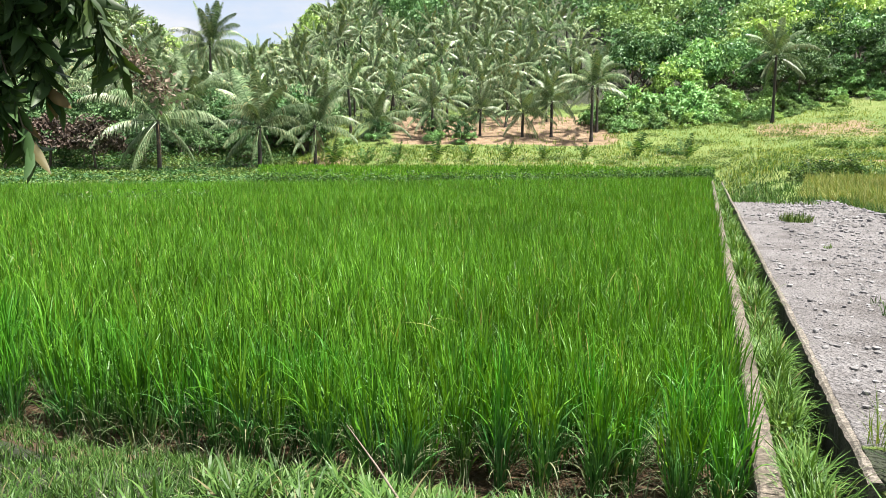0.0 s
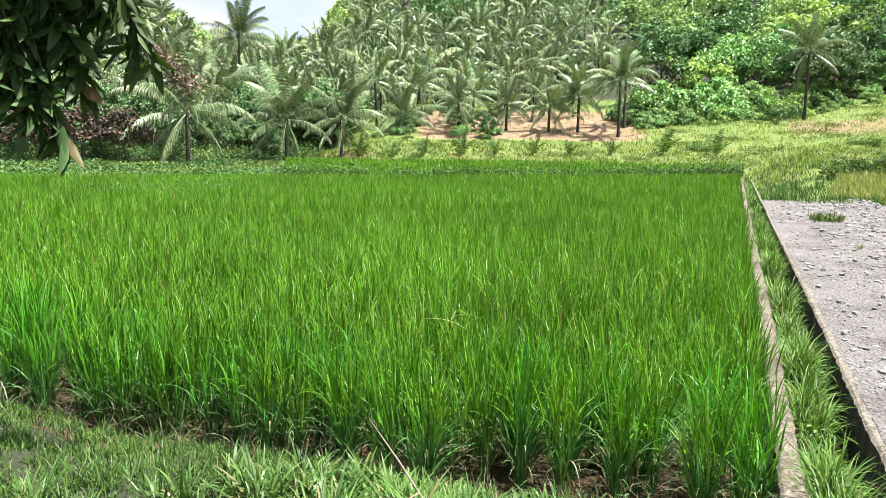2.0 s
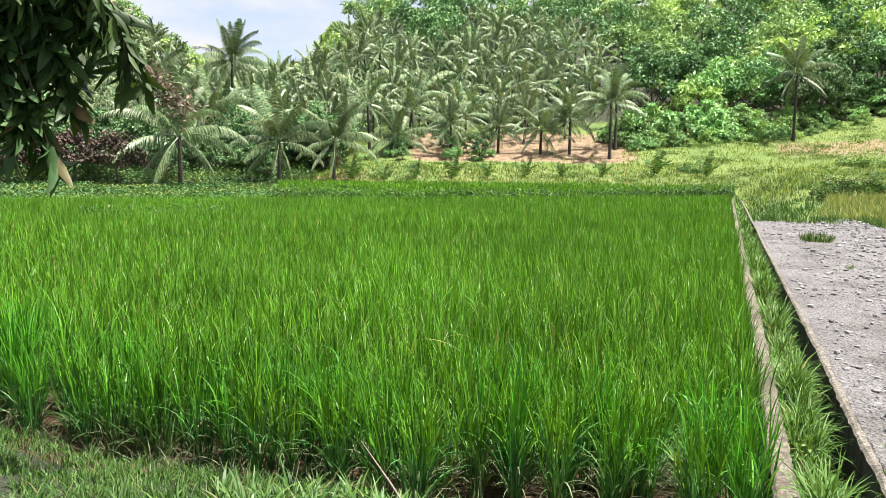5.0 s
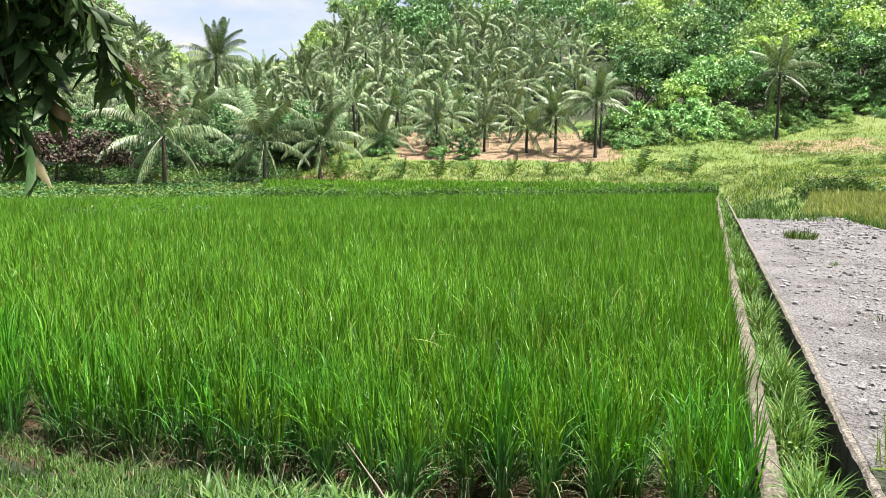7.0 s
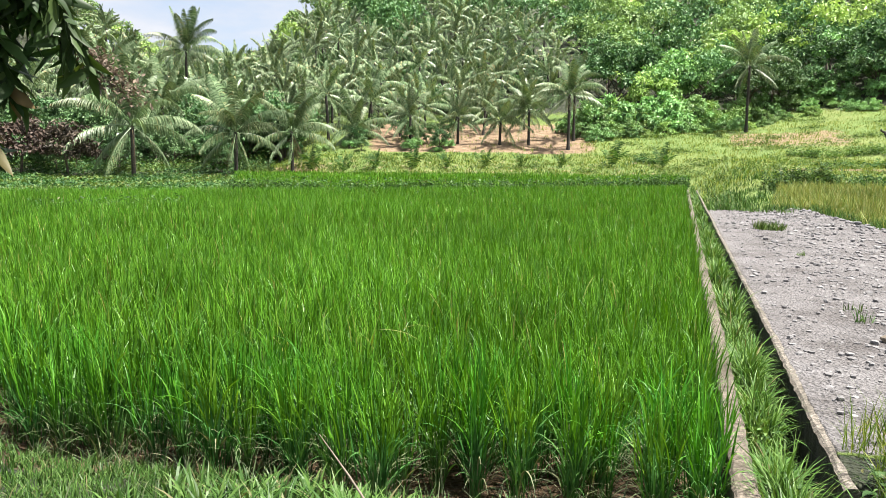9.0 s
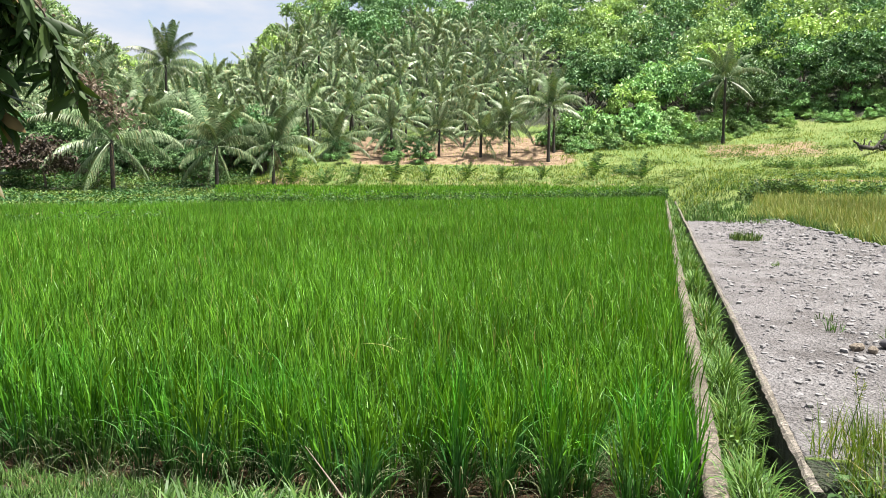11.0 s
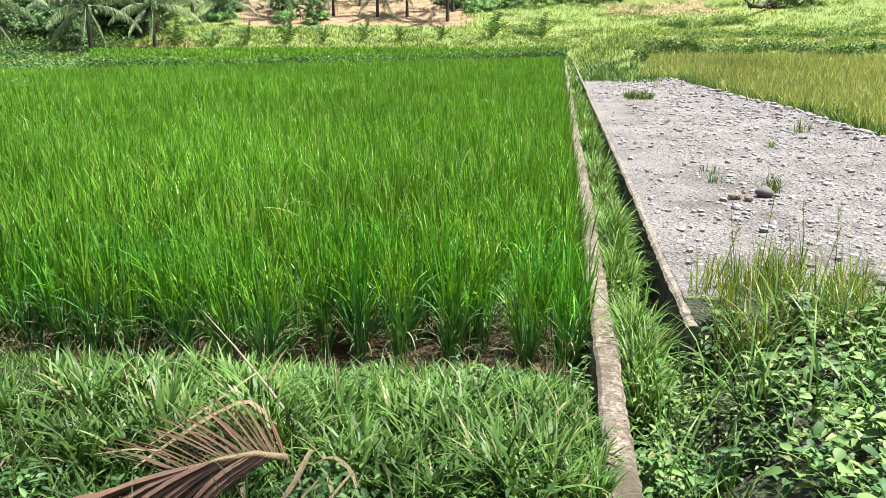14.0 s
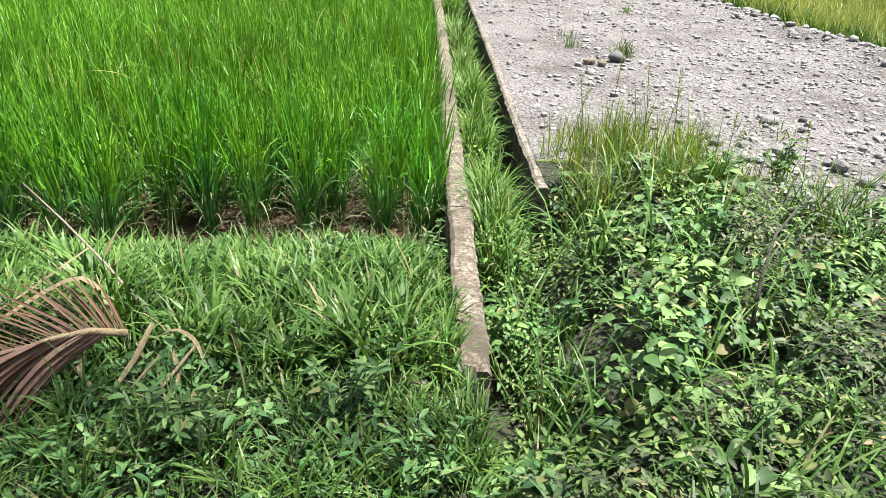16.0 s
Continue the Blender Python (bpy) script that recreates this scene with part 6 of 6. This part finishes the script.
def fallen_tree():
    """Dead branches and roots heaped on the slope."""
    x, y = polar(13.7, 62)
    z = float(ground_height(x, y))
    ob = thing("fallen_tree", pose(x, y, z, 0, 0, 48) @ Matrix.Scale(0.85, 4), "dark brown dead tree with bare roots lying on the meadow slope", "dead tree")
    r = np.random.default_rng(61)
    for k, (a, b, rad) in enumerate((((-2.6, 0, 0.3), (1.8, 0.4, 0.5), 0.22), ((-0.6, 0, 0.2), (0.8, -0.2, 1.5), 0.13), ((0.6, 0, 0.3), (2.4, 0.3, 0.15), 0.16), ((-2.4, 0, 0.3), (-3.0, 0.2, 1.0), 0.14), ((-1.2, 0, 0.3), (-0.4, 0.3, 1.1), 0.1), ((1.2, 0, .4), (2.0, 0, 1.3), .08), ((0.2, 0, .3), (0.5, -.3, 1.9), .05), ((-2.3, 0, .4), (-2.9, -.4, 0.1), .09), ((-2.3, 0, .5), (-2.0, -.3, 1.2), .07), ((1.5, .2, .4), (2.9, -.3, 0.9), .1), ((1.6, .2, .4), (2.6, -.5, 0.0), .1), ((0.9, 0, .4), (1.5, -.6, 1.0), .07))):
        so = Soup()
        a, b = np.array(a), np.array(b)
        pts = [tuple(a + (b - a) * t + r.normal(0, 0.08, 3)) for t in np.linspace(0, 1, 6)]
        tube(so, pts, list(np.linspace(rad, rad * 0.45, 6)), 7)
        part("trunk" if k == 0 else "branch", so.mesh("dead_branch", M_PALM_TRUNK, True), ob)
    broadleaf(x + 1.9, y + 1.6, 7, 0.5, 20, 0.2)
    broadleaf(x + 3.6, y + 1.2, 8, 0.42, 70, 0.2)


fallen_tree()


def low_bushes():
    r = np.random.default_rng(67)
    for k in range(26):
        a, d = float(r.uniform(-56, -33)), float(r.uniform(52, 60))
        x, y = polar(a, d)
        z = float(ground_height(x, y)) - 0.9
        kind = int(r.choice([1, 4]))
        s = float(r.uniform(0.28, 0.46))
        ob = thing("low_bush", pose(x, y, z + 0.5, 0, 0, float(r.uniform(0, 360))), "low leafy bush at the edge of the palm grove", "bush", "bushes under the palms")
        part("branchwork", TREES[kind][1], ob, "", Matrix.Scale(s, 4))
        part("crown", TREES[kind][0], ob, "", Matrix.Scale(s, 4))


low_bushes()


def rusty_shrubs():
    cr = crown_mesh("rusty_crown", 1300, 1.9, 1.9, 46, 40, 0.26, M_RUST, 1.5)
    li = limb_mesh("rusty_limbs", 1301, 2.0, 0.07, 1.8)
    for a, d, s in ((-44.6, 50, 1.05), (-47.4, 51, 1.1), (-50.0, 50, 1.0)):
        x, y = polar(a, d)
        ob = thing("withered_shrub", pose(x, y, float(ground_height(x, y)), 0, 0, a * 37), "withered shrub with rusty brown leaves", "shrub")
        part("branchwork", li, ob, "", Matrix.Scale(s, 4))
        part("crown", cr, ob, "", Matrix.Scale(s, 4))


rusty_shrubs()


def overhanging_tree():
    """The shading tree whose lowest twigs hang into view."""
    r = np.random.default_rng(71)
    bx, by = -4.9, 1.4
    ob = thing("overhanging_tree", pose(bx, by, float(ground_height(bx, by))), "shady tree with long dark hanging leaves", "tree")
    so = Soup()
    tube(so, [(0, 0, -0.3), (0.05, 0.05, 1.2), (0.2, 0.2, 2.6), (0.3, 0.5, 4.2)], [0.24, 0.18, 0.15, 0.1], 12)
    part("trunk", so.mesh("trunk", M_BARK, True), ob)
    so = Soup()
    limb = [(0.2, 0.2, 2.3), (0.7, 0.6, 2.65), (1.35, 1.0, 2.72), (2.05, 1.35, 2.5)]
    tube(so, limb, [0.08, 0.055, 0.035, 0.012], 8)
    part("limb", so.mesh("limb", M_BARK, True), ob)
    LP = np.array(limb)
    # hanging twigs: where each ends (from the trunk's foot)
    ends = [(2.12, 1.72, 2.0), (2.05, 1.68, 2.15), (1.95, 1.6, 1.95), (1.92, 1.55, 1.80), (1.88, 1.5, 1.56), (1.82, 1.46, 1.75), (1.78, 1.4, 1.68), (2.0, 1.6, 2.25), (1.7, 1.35, 1.75),
            (1.6, 1.2, 1.6), (1.5, 1.1, 1.8), (1.75, 1.45, 2.0), (1.85, 1.4, 2.2), (1.65, 1.3, 2.1), (1.4, 1.1, 1.55), (1.55, 1.3, 1.9)]
    twigs = []
    for k in range(46):
        e = np.array(ends[k % len(ends)]) - np.array([0.07, 0.07, -0.03]) + r.normal(0, 0.06, 3) * (k >= len(ends))
        e[2] += max(0.0, r.normal(0, 0.2)) * (k >= len(ends))
        t = float(np.clip((e[0] - 0.2) / 1.85 - r.uniform(0.0, 0.2), 0.2, 1.0))
        p = np.array([np.interp(t, np.linspace(0, 1, 4), LP[:, j]) for j in range(3)])
        twigs.append((p, e))
    for p, end in twigs:
        mid = (p + end) / 2 + np.array([r.normal(0, 0.05), r.normal(0, 0.05), 0.10])
        so = Soup()
        tube(so, [tuple(p), tuple(mid), tuple(end)], [0.007, 0.005, 0.0025], 5)
        tw = part("twig", so.mesh("twig", M_BARK), ob)
        n = int(18 + 32 * np.linalg.norm(end - p))
        tt = r.uniform(0.2, 1.0, n)[:, None]
        P = (1 - tt) ** 2 * p + 2 * tt * (1 - tt) * mid + tt ** 2 * end
        d = np.stack([r.normal(0, 0.5, n), r.normal(0, 0.5, n), -np.abs(r.normal(0.75, 0.3, n))], -1)
        L = r.uniform(0.10, 0.22, n)
        so = Soup()
        leaves(so, P, d, r.normal(0, 1, (n, 3)), L, L * r.uniform(0.22, 0.32, n), 0.2, 0.22)
        part("foliage", so.mesh("twig_leaves", M_MANGO, True), tw)
    # withered flower sprays at some tips
    for foot, tip in (((2.05, 1.66, 2.12), (2.26, 1.86, 1.86)), ((2.05, 1.66, 2.12), (2.18, 1.8, 1.9)), ((1.95, 1.5, 2.45), (1.98, 1.58, 2.32)), ((1.9, 1.5, 2.42), (1.9, 1.52, 2.3))):
        foot, tip = np.array(foot), np.array(tip)
        so = Soup()
        tube(so, [tuple(foot), tuple((foot + tip) / 2 + np.array([0, 0, 0.02])), tuple(tip)], [0.004, 0.003, 0.0015], 5)
        n = 240
        t = r.uniform(0.25, 1.0, n)[:, None]
        P = foot + (tip - foot) * t + r.normal(0, 0.035, (n, 3))
        leaf_quads(so, P, r.normal(0, 1, (n, 3)), r.normal(0, 1, (n, 3)), r.uniform(0.016, 0.034, n), r.uniform(0.010, 0.02, n))
        part("flower_spray", so.mesh("flower_spray", M_SPRAY), ob, "withered pinkish-brown flower spray")
    # crowns overhead, out of view, added to shade the near bank and weeds
    C = crown_mesh("shade_crown", 1400, 2.6, 1.1, 24, 30, 0.17, M_MANGO, 0)
    so = Soup()
    for k, (x, y) in enumerate(((-0.4, -0.5), (2.3, -1.0), (5.0, -1.2), (7.7, -0.8))):
        part("crown", C, ob, "", Matrix.Translation((x, y, 5.0)) @ Matrix.Rotation(1.1 * k, 4, "Z"))
        tube(so, [(0.3, 0.45, 3.9), (0.3 + 0.5 * (x - 0.3), 0.45 + 0.5 * (y - 0.45), 4.7), (x, y, 5.1)], [0.09, 0.06, 0.03], 7)
    part("limb", so.mesh("limb", M_BARK, True), ob)


overhanging_tree()
